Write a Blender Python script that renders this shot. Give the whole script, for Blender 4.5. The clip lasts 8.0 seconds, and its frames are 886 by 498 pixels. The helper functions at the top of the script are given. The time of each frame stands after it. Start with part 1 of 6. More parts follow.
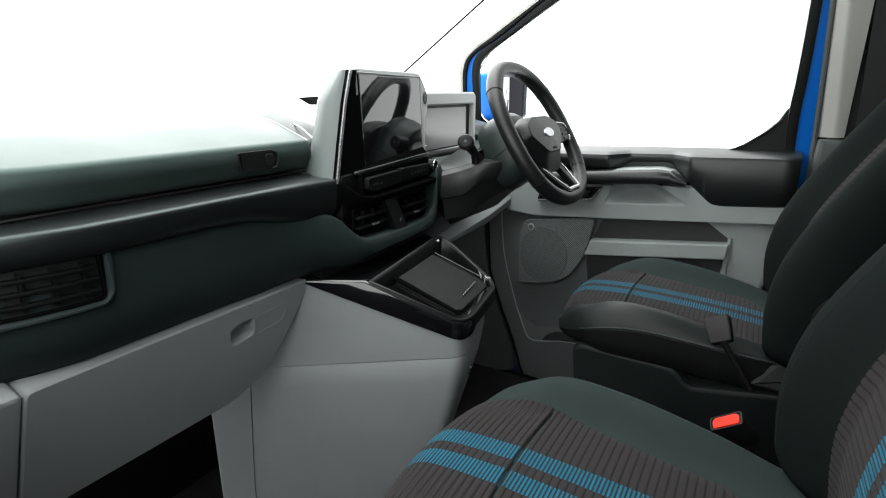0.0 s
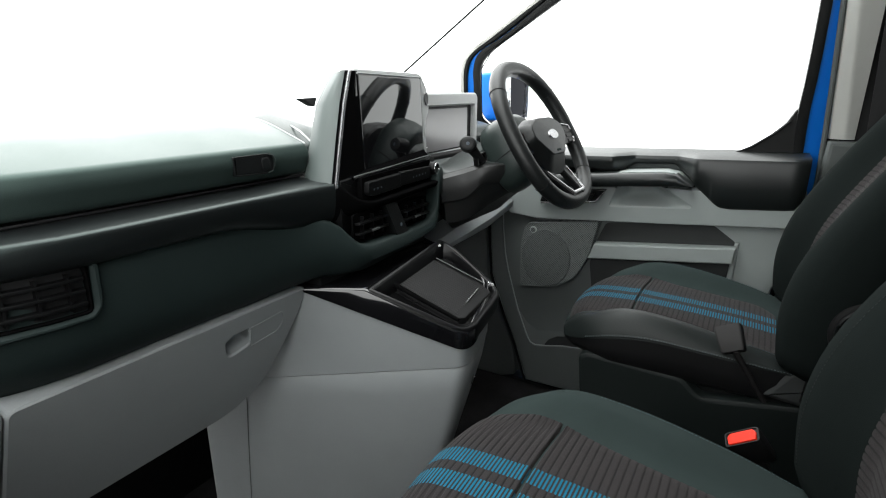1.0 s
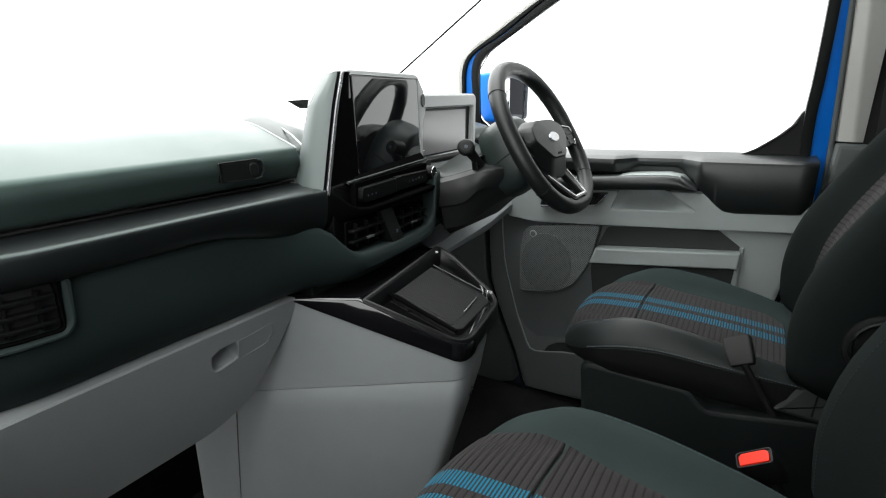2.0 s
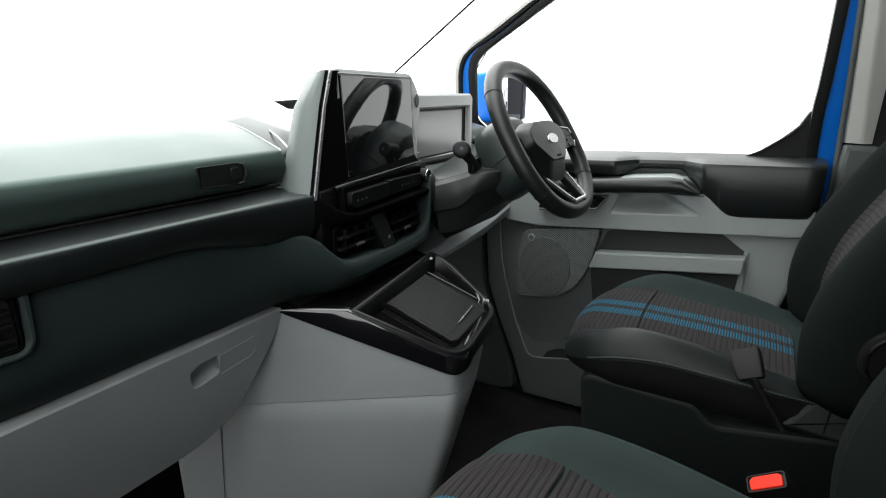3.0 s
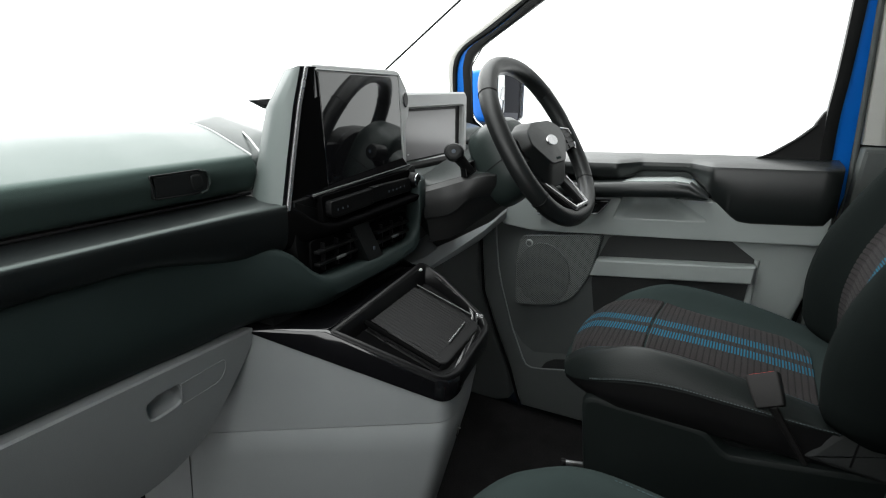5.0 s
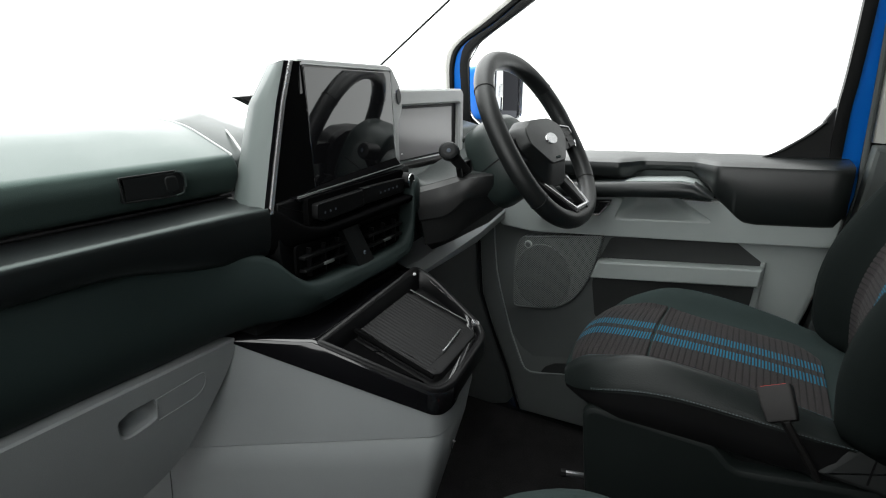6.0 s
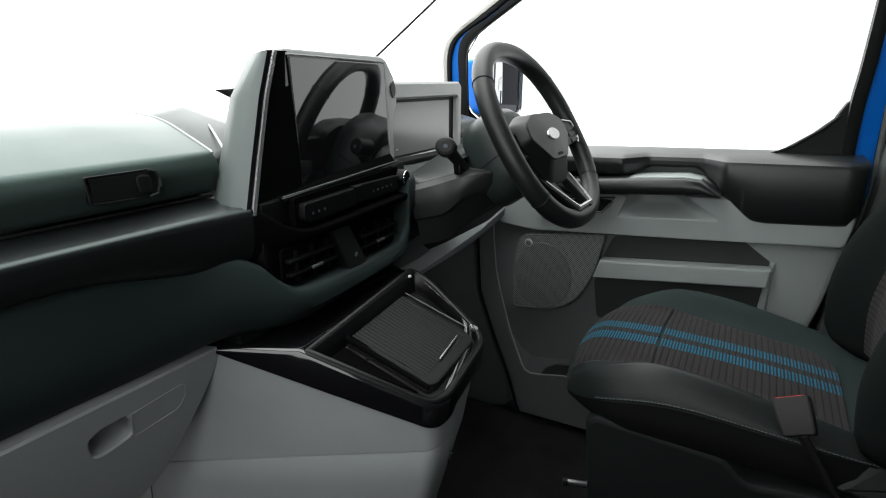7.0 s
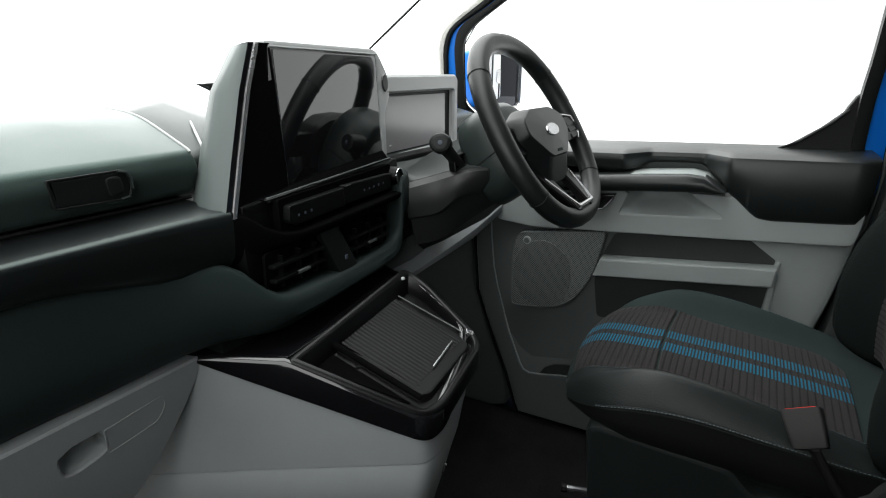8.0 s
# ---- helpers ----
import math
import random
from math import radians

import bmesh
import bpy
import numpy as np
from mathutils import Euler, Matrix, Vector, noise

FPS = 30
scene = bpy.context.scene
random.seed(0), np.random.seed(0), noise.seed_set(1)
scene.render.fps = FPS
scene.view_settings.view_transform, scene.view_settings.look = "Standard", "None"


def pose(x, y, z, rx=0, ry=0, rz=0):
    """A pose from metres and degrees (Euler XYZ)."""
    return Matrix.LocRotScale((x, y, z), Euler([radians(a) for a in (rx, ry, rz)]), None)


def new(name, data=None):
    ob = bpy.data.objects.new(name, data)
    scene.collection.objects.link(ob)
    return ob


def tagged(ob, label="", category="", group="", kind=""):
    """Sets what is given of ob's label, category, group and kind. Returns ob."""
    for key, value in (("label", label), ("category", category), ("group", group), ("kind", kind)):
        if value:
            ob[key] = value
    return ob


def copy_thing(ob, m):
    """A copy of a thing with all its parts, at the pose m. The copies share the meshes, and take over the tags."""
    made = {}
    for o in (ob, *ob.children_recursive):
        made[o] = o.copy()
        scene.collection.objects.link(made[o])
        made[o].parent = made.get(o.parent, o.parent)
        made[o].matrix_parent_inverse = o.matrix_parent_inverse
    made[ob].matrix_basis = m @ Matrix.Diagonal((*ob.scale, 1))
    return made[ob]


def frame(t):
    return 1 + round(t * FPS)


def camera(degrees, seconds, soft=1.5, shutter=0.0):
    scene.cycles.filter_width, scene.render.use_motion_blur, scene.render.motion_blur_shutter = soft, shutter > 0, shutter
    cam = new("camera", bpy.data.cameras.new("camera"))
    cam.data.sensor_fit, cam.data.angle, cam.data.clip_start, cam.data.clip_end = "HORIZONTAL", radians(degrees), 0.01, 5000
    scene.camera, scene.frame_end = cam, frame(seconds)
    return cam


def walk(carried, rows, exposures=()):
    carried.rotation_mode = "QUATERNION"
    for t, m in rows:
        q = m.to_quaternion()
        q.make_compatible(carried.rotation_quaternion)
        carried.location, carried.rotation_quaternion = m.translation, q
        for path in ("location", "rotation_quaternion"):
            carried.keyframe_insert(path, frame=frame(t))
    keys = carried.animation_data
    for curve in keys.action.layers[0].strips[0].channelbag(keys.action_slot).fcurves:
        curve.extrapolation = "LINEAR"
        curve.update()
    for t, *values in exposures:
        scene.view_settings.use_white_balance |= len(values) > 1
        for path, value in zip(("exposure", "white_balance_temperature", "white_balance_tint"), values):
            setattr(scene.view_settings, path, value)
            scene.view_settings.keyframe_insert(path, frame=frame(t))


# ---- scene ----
cam = camera(80.0, 8.0, soft=1.1)
ROWS = [
    (0.0, 0.0000, 0.0000, 0.8800, 73.50, -0.00, 30.50),
    (0.5, -0.0127, 0.0127, 0.8810, 73.46, 0.00, 30.41),
    (1.0, -0.0226, 0.0253, 0.8834, 73.43, 0.00, 30.35),
    (1.5, -0.0316, 0.0414, 0.8865, 73.40, -0.00, 30.28),
    (3.0, -0.0542, 0.1024, 0.8874, 73.36, -0.01, 30.09),
    (3.5, -0.0619, 0.1236, 0.8869, 73.34, -0.02, 30.02),
    (4.0, -0.0688, 0.1422, 0.8872, 73.30, -0.03, 29.98),
    (4.5, -0.0756, 0.1604, 0.8878, 73.25, -0.04, 29.96),
    (6.0, -0.0947, 0.2208, 0.8844, 72.99, 0.02, 29.90),
    (6.5, -0.1049, 0.2433, 0.8830, 72.75, 0.03, 29.86),
    (7.0, -0.1135, 0.2626, 0.8816, 72.41, 0.03, 29.81),
    (7.5, -0.1208, 0.2821, 0.8819, 71.98, 0.06, 29.75),
    (8.0, -0.1255, 0.2997, 0.8845, 71.56, 0.08, 29.73),
]
walk(cam, [(t, pose(x, y, z, rx, ry, rz)) for t, x, y, z, rx, ry, rz in ROWS], exposures=[(0.0, 0.12), (2.0, 0.03), (4.0, -0.12), (6.0, -0.22), (8.0, -0.3)])

# ---- light: a bright white studio all round the van ----
world = bpy.data.worlds.new("studio_light")
scene.world = world
world.use_nodes = True
world.node_tree.nodes["Background"].inputs[0].default_value = (0.98, 1.0, 0.99, 1)
wn = world.node_tree
w_co = wn.nodes.new("ShaderNodeTexCoord")


def glow(way, lo, hi, least, most):
    """Brightness that rises softly towards one side of the studio."""
    d = wn.nodes.new("ShaderNodeVectorMath")
    d.operation = "DOT_PRODUCT"
    d.inputs[1].default_value = Vector(way).normalized()
    wn.links.new(w_co.outputs["Generated"], d.inputs[0])
    n = wn.nodes.new("ShaderNodeMapRange")
    n.interpolation_type = "SMOOTHSTEP"
    for key, value in (("From Min", lo), ("From Max", hi), ("To Min", least), ("To Max", most)):
        n.inputs[key].default_value = value
    wn.links.new(d.outputs["Value"], n.inputs["Value"])
    return n.outputs[0]


w_sum = wn.nodes.new("ShaderNodeMath")
w_sum.operation = "ADD"
w_all = wn.nodes.new("ShaderNodeMath")
w_all.operation = "ADD"
wn.links.new(glow((0.45, -0.85, 0.28), 0.15, 0.95, 1.30, 3.7), w_sum.inputs[0])   # the studio's lamps stand on the passenger's side
wn.links.new(glow((0, 0, 1), 0.62, 0.98, 0.0, 4.0), w_sum.inputs[1])    # and hang overhead
wn.links.new(glow((-0.70, 0.48, 0.53), 0.60, 0.98, 0.0, 3.4), w_all.inputs[1])    # a glow added before the van to brighten the dash lid
wn.links.new(w_sum.outputs[0], w_all.inputs[0])
w_front = wn.nodes.new("ShaderNodeMath")
w_front.operation = "ADD"
wn.links.new(w_all.outputs[0], w_front.inputs[0])
wn.links.new(glow((-0.86, 0.38, 0.30), 0.86, 0.99, 0.0, 2.0), w_front.inputs[1])    # and a narrow glow added ahead for the lid's highlight
wn.links.new(w_front.outputs[0], wn.nodes["Background"].inputs[1])


# ---- materials ----
def nodes_of(name):
    m = bpy.data.materials.new(name)
    m.use_nodes = True
    nt = m.node_tree
    return m, nt, nt.nodes["Principled BSDF"]


def add(nt, kind, **values):
    n = nt.nodes.new(kind)
    for key, value in values.items():
        n.inputs[key].default_value = value
    return n


def surface(name, col, rough=0.5, metal=0.0, grain=700.0, depth=0.25, var=0.15, rvar=0.1, spec=0.5, coat=0.0, blotch=9.0, col2=None, tint=(1, 1, 1)):
    """Colour varied at two scales, uneven gloss and a fine relief."""
    m, nt, b = nodes_of(name)
    tc = nt.nodes.new("ShaderNodeTexCoord")
    big = add(nt, "ShaderNodeTexNoise", Scale=blotch, Detail=5.0, Roughness=0.6)
    fine = add(nt, "ShaderNodeTexNoise", Scale=grain, Detail=2.0)
    nt.links.new(tc.outputs["Object"], big.inputs["Vector"])
    nt.links.new(tc.outputs["Object"], fine.inputs["Vector"])
    mixf = nt.nodes.new("ShaderNodeMath")
    mixf.operation = "MULTIPLY_ADD"
    mixf.inputs[1].default_value = 0.6
    nt.links.new(big.outputs["Fac"], mixf.inputs[0])
    half = nt.nodes.new("ShaderNodeMath")
    half.operation = "MULTIPLY"
    half.inputs[1].default_value = 0.4
    nt.links.new(fine.outputs["Fac"], half.inputs[0])
    nt.links.new(half.outputs[0], mixf.inputs[2])
    ramp = nt.nodes.new("ShaderNodeValToRGB")
    lo = [max(0.0, c * (1 - var)) for c in col]
    hi = [min(1.0, c * (1 + var)) for c in (col2 or col)]
    ramp.color_ramp.elements[0].position, ramp.color_ramp.elements[1].position = 0.32, 0.68
    ramp.color_ramp.elements[0].color = (*lo, 1)
    ramp.color_ramp.elements[1].color = (*hi, 1)
    nt.links.new(mixf.outputs[0], ramp.inputs[0])
    nt.links.new(ramp.outputs[0], b.inputs["Base Color"])
    rr = nt.nodes.new("ShaderNodeMapRange")
    rr.inputs["To Min"].default_value, rr.inputs["To Max"].default_value = max(0.0, rough - rvar), min(1.0, rough + rvar)
    nt.links.new(big.outputs["Fac"], rr.inputs["Value"])
    nt.links.new(rr.outputs[0], b.inputs["Roughness"])
    b.inputs["Metallic"].default_value = metal
    b.inputs["Specular IOR Level"].default_value = spec
    b.inputs["Specular Tint"].default_value = (*tint, 1)
    b.inputs["Coat Weight"].default_value = coat
    b.inputs["Coat Roughness"].default_value = 0.03
    if depth:
        bump = add(nt, "ShaderNodeBump", Strength=depth, Distance=0.0006)
        nt.links.new(fine.outputs["Fac"], bump.inputs["Height"])
        nt.links.new(bump.outputs[0], b.inputs["Normal"])
    return m


def fabric(name, axis, pitch, bands):
    """Ribbed dark cloth with blue threads on the ribs inside the bands (across the seat, in metres)."""
    m, nt, b = nodes_of(name)
    tc = nt.nodes.new("ShaderNodeTexCoord")
    sep = nt.nodes.new("ShaderNodeSeparateXYZ")
    nt.links.new(tc.outputs["Object"], sep.inputs[0])

    def math_node(op, a, bb, c=None):
        n = nt.nodes.new("ShaderNodeMath")
        n.operation = op
        for i, v in enumerate((a, bb, c)):
            if v is None:
                continue
            if isinstance(v, (int, float)):
                n.inputs[i].default_value = v
            else:
                nt.links.new(v, n.inputs[i])
        return n.outputs[0]

    along = sep.outputs[axis]
    turn = math_node("FRACT", math_node("MULTIPLY", along, 1 / pitch), 0.0)
    wave = math_node("SMOOTH_MIN", math_node("MULTIPLY", math_node("ABSOLUTE", math_node("SUBTRACT", turn, 0.5), 0.0), 5.0), 1.0, 0.2)
    rib = math_node("GREATER_THAN", math_node("FRACT", math_node("MULTIPLY", along, 2 / pitch), 0.0), 0.50)
    mask = None
    for lo, hi in bands:
        inside = math_node("MULTIPLY", math_node("GREATER_THAN", sep.outputs[1], lo), math_node("LESS_THAN", sep.outputs[1], hi))
        mask = inside if mask is None else math_node("ADD", mask, inside)
    mask = math_node("MULTIPLY", mask, rib)
    weave = add(nt, "ShaderNodeTexNoise", Scale=1500.0, Detail=3.0)
    wear = add(nt, "ShaderNodeTexNoise", Scale=14.0, Detail=4.0)
    nt.links.new(tc.outputs["Object"], weave.inputs["Vector"])
    nt.links.new(tc.outputs["Object"], wear.inputs["Vector"])
    dark = nt.nodes.new("ShaderNodeMix")
    dark.data_type = "RGBA"
    dark.inputs[6].default_value, dark.inputs[7].default_value = (0.008, 0.0070, 0.0072, 1), (0.031, 0.0275, 0.0279, 1)
    nt.links.new(math_node("MULTIPLY", math_node("MULTIPLY_ADD", weave.outputs["Fac"], 0.7, 0.35), wave), dark.inputs[0])
    blue = nt.nodes.new("ShaderNodeMix")
    blue.data_type = "RGBA"
    blue.inputs[6].default_value, blue.inputs[7].default_value = (0.003, 0.060, 0.105, 1), (0.007, 0.165, 0.265, 1)
    nt.links.new(math_node("MULTIPLY_ADD", wear.outputs["Fac"], 0.5, math_node("MULTIPLY", weave.outputs["Fac"], 0.5)), blue.inputs[0])
    out = nt.nodes.new("ShaderNodeMix")
    out.data_type = "RGBA"
    nt.links.new(mask, out.inputs[0])
    nt.links.new(dark.outputs[2], out.inputs[6])
    nt.links.new(blue.outputs[2], out.inputs[7])
    nt.links.new(out.outputs[2], b.inputs["Base Color"])
    b.inputs["Roughness"].default_value = 0.92
    b.inputs["Specular IOR Level"].default_value = 0.15
    b.inputs["Sheen Weight"].default_value = 0.04
    bump = add(nt, "ShaderNodeBump", Strength=0.5, Distance=0.0008)
    nt.links.new(weave.outputs["Fac"], bump.inputs["Height"])
    nt.links.new(bump.outputs[0], b.inputs["Normal"])
    return m


def perforated(name, col, rough, pitch):
    """Plastic with a close pattern of round holes."""
    m, nt, b = nodes_of(name)
    tc = nt.nodes.new("ShaderNodeTexCoord")
    mp = nt.nodes.new("ShaderNodeMapping")
    mp.inputs["Rotation"].default_value = (0, radians(45), 0)
    mp.inputs["Scale"].default_value = (1 / pitch, 0.0, 1 / pitch)
    vor = add(nt, "ShaderNodeTexVoronoi", Scale=1.0, Randomness=0.0)
    nt.links.new(tc.outputs["Object"], mp.inputs[0])
    nt.links.new(mp.outputs[0], vor.inputs["Vector"])
    ramp = nt.nodes.new("ShaderNodeValToRGB")
    ramp.color_ramp.elements[0].position, ramp.color_ramp.elements[1].position = 0.26, 0.36
    ramp.color_ramp.elements[0].color, ramp.color_ramp.elements[1].color = (0.012, 0.013, 0.013, 1), (*col, 1)
    nt.links.new(vor.outputs["Distance"], ramp.inputs[0])
    nt.links.new(ramp.outputs[0], b.inputs["Base Color"])
    b.inputs["Roughness"].default_value = rough
    bump = add(nt, "ShaderNodeBump", Strength=0.8, Distance=0.001)
    nt.links.new(vor.outputs["Distance"], bump.inputs["Height"])
    nt.links.new(bump.outputs[0], b.inputs["Normal"])
    return m


def clear_glass(name):
    m = bpy.data.materials.new(name)
    m.use_nodes = True
    nt = m.node_tree
    nt.nodes.clear()
    o = nt.nodes.new("ShaderNodeOutputMaterial")
    mix = nt.nodes.new("ShaderNodeMixShader")
    lw = add(nt, "ShaderNodeLayerWeight", Blend=0.5)
    fr = nt.nodes.new("ShaderNodeMath")
    fr.operation = "POWER"
    fr.inputs[1].default_value = 5.0
    nt.links.new(lw.outputs["Facing"], fr.inputs[0])
    tr = nt.nodes.new("ShaderNodeBsdfTransparent")
    tr.inputs[0].default_value = (0.97, 0.985, 0.98, 1)
    gl = nt.nodes.new("ShaderNodeBsdfGlossy")
    gl.inputs["Roughness"].default_value = 0.01
    nt.links.new(fr.outputs[0], mix.inputs[0])
    nt.links.new(tr.outputs[0], mix.inputs[1])
    nt.links.new(gl.outputs[0], mix.inputs[2])
    nt.links.new(mix.outputs[0], o.inputs[0])
    return m


PAD = surface("soft_charcoal_plastic", (0.020, 0.029, 0.027), 0.36, grain=900, depth=0.35, spec=0.4)
LID = surface("soft_green_charcoal_plastic", (0.027, 0.039, 0.036), 0.37, grain=900, depth=0.35, spec=0.45, tint=(0.70, 1.0, 0.90))
FASCIA = surface("matt_charcoal_plastic", (0.0180, 0.0280, 0.0271), 0.58, grain=900, depth=0.35, spec=0.2)
DARK = surface("black_grained_plastic", (0.0060, 0.0068, 0.0070), 0.45, grain=900, depth=0.35, spec=0.3)
GREY = surface("mid_grey_plastic", (0.298, 0.316, 0.32), 0.52, grain=1000, depth=0.3, var=0.06)
DOORLOW = surface("door_charcoal_plastic", (0.132, 0.147, 0.144), 0.5, grain=1000, depth=0.3, var=0.06)
DOORGREY = surface("door_grey_plastic", (0.38, 0.418, 0.408), 0.38, grain=1000, depth=0.3, var=0.06)
# dark plastic of the hinge cover; also paints shade in the door's hollows
DOORDARK = surface("pocket_shade_and_hinge_plastic", (0.035, 0.038, 0.038), 0.55, grain=900, depth=0.3)
PIANO = surface("gloss_black_lacquer", (0.006, 0.006, 0.007), 0.12, depth=0.0, rvar=0.04, coat=0.6)
TRAYBLACK = surface("satin_black_tray", (0.005, 0.005, 0.0055), 0.30, depth=0.0, rvar=0.05, spec=0.28)
COWL = surface("charcoal_cowl_plastic", (0.020, 0.0205, 0.0205), 0.40, grain=900, depth=0.3, spec=0.42)
DECK = surface("charcoal_deck_plastic", (0.030, 0.036, 0.0350), 0.42, grain=900, depth=0.3, spec=0.42)
SILL = surface("charcoal_sill_plastic", (0.0125, 0.0152, 0.0150), 0.34, grain=900, depth=0.3, spec=0.5)
EDGETHREAD = surface("pale_grey_thread", (0.085, 0.112, 0.12), 0.8, depth=0.0)
THREAD = surface("dull_grey_thread", (0.014, 0.017, 0.0175), 0.8, depth=0.0)
SCREEN = surface("dark_glass_screen", (0.006, 0.006, 0.007), 0.03, depth=0.0, rvar=0.01, spec=1.0, coat=1.0)
# light grey base holds the pale reflection on the switched-off display
CLUSTERGLASS = surface("switched_off_display", (0.24, 0.232, 0.24), 0.18, depth=0.0, rvar=0.03, var=0.03)
SILVER = surface("satin_silver_trim", (0.62, 0.62, 0.63), 0.25, metal=0.9, depth=0.0)
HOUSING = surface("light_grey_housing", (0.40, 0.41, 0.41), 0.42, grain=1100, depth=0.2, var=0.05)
# darker copy of the housing grey, with the side's shade in the colour
CHEEK = surface("shaded_side_housing", (0.086, 0.104, 0.100), 0.45, grain=1100, depth=0.2, var=0.05)
CHROME = surface("bright_chrome", (0.82, 0.82, 0.83), 0.08, metal=1.0, depth=0.0, rvar=0.03)
LEATHER = surface("dark_green_grey_leather", (0.0088, 0.0118, 0.0113), 0.44, grain=420, depth=0.5, var=0.12, spec=0.26)
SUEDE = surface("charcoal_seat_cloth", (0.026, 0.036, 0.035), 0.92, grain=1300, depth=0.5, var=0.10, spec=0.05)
# the seat cloth again, darkened because the backrest lies in shade
BACKCLOTHSHADED = surface("shaded_backrest_cloth", (0.0098, 0.0128, 0.0123), 0.92, grain=1300, depth=0.5, var=0.12, spec=0.03)
RIMLEATHER = surface("black_wheel_leather", (0.010, 0.0115, 0.0115), 0.42, grain=600, depth=0.5)
BLACK = surface("matt_black_plastic", (0.006, 0.006, 0.0065), 0.6, grain=800, depth=0.2, spec=0.3)
SWITCH = surface("satin_black_switches", (0.0050, 0.0052, 0.0055), 0.40, grain=900, depth=0.2, spec=0.10)
RUBBER = surface("black_rubber_seal", (0.006, 0.0065, 0.0065), 0.55, grain=500, depth=0.15, spec=0.3)
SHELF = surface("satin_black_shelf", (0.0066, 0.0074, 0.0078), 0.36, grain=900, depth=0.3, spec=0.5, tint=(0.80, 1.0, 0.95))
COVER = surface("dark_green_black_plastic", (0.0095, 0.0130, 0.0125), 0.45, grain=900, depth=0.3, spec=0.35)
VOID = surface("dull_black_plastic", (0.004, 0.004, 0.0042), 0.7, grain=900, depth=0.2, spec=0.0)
DEEP = surface("deep_black_plastic", (0.004, 0.004, 0.0043), 0.38, grain=900, depth=0.15, spec=0.18)
MARKWHITE = surface("white_printed_mark", (0.8, 0.8, 0.8), 0.5, depth=0.0)
AMBER = surface("amber_printed_mark", (0.7, 0.35, 0.03), 0.5, depth=0.0)
BLUE = surface("gloss_blue_paint", (0.004, 0.18, 0.74), 0.3, depth=0.0, var=0.05, rvar=0.05, coat=0.12, spec=0.3)
PILLAR = surface("light_grey_pillar_trim", (0.84, 0.84, 0.80), 0.6, grain=900, depth=0.3, var=0.05)
PILLARTRIM = surface("grey_pillar_trim_upper", (0.56, 0.56, 0.525), 0.6, grain=900, depth=0.3, var=0.05)
KICK = surface("dark_grey_kick_panel", (0.08, 0.088, 0.087), 0.6, grain=900, depth=0.3, var=0.08)
KICKDARK = surface("dark_brown_black_plastic", (0.022, 0.021, 0.021), 0.6, grain=900, depth=0.3, var=0.1, spec=0.3)
PILLARLOW = surface("grey_pillar_trim", (0.115, 0.128, 0.124), 0.6, grain=900, depth=0.3, var=0.06)
CARPET = surface("black_carpet", (0.021, 0.0205, 0.021), 0.97, grain=260, depth=1.0, var=0.5, spec=0.1)
RED = surface("red_button_plastic", (0.80, 0.030, 0.012), 0.5, depth=0.0, var=0.06, spec=0.2)
STITCH = surface("blue_grey_thread", (0.05, 0.085, 0.10), 0.8, depth=0.0)
WHITE = surface("white_studio_floor", (0.9, 0.9, 0.9), 0.6, grain=20, depth=0.05, var=0.03)
HEADLINER = surface("pale_headliner", (0.34, 0.34, 0.325), 0.9, grain=700, depth=0.4, var=0.05)
# near-black tint carries the dark reflection of the door mirror
MIRROR = surface("dark_reflection_mirror_glass", (0.012, 0.013, 0.019), 0.02, metal=1.0, depth=0.0, rvar=0.0, var=0.01)
ICON = surface("pale_printed_symbols", (0.05, 0.065, 0.085), 0.5, depth=0.0)
STEEL = surface("bare_steel_rail", (0.5, 0.5, 0.52), 0.3, metal=1.0, depth=0.1)
GLASS = clear_glass("clear_window_glass")
GRILLE = perforated("speaker_grille", (0.225, 0.247, 0.242), 0.5, 0.0042)
GRILLEDARK = perforated("speaker_grille_middle", (0.175, 0.192, 0.189), 0.5, 0.0042)
CUSHIONCLOTH = fabric("ribbed_cushion_cloth", 0, 0.0096, ((-0.050, -0.022), (-0.004, 0.024)))
BACKCLOTH = fabric("ribbed_back_cloth", 2, 0.0096, ((-0.050, -0.022), (-0.004, 0.024)))

# ---- building helpers ----
BASE = {}


def smooth(bm, angle=38):
    bmesh.ops.remove_doubles(bm, verts=bm.verts, dist=2e-6)
    bmesh.ops.dissolve_degenerate(bm, edges=bm.edges, dist=1e-6)
    bmesh.ops.recalc_face_normals(bm, faces=bm.faces)
    for f in bm.faces:
        f.smooth = True
    for e in bm.edges:
        if len(e.link_faces) == 2 and e.calc_face_angle(0) > radians(angle):
            e.smooth = False


def thing(name, at, label, category, group="", kind=""):
    """An empty at a thing's base, to hold its parts."""
    ob = new(name)
    ob.empty_display_size = 0.05
    ob.location = at
    BASE[ob.name] = Vector(at)
    return tagged(ob, label, category, group, kind)


def part(name, bm, material, parent, label="", angle=38):
    """Links a bmesh, given in world metres, as one mesh under a thing or a part."""
    base = BASE[parent.name]
    bmesh.ops.translate(bm, vec=-base, verts=bm.verts)
    smooth(bm, angle)
    me = bpy.data.meshes.new(name)
    bm.to_mesh(me)
    bm.free()
    me.materials.append(material)
    ob = new(name, me)
    ob.parent = parent
    BASE[ob.name] = base
    if label:
        ob["label"] = label
    return ob


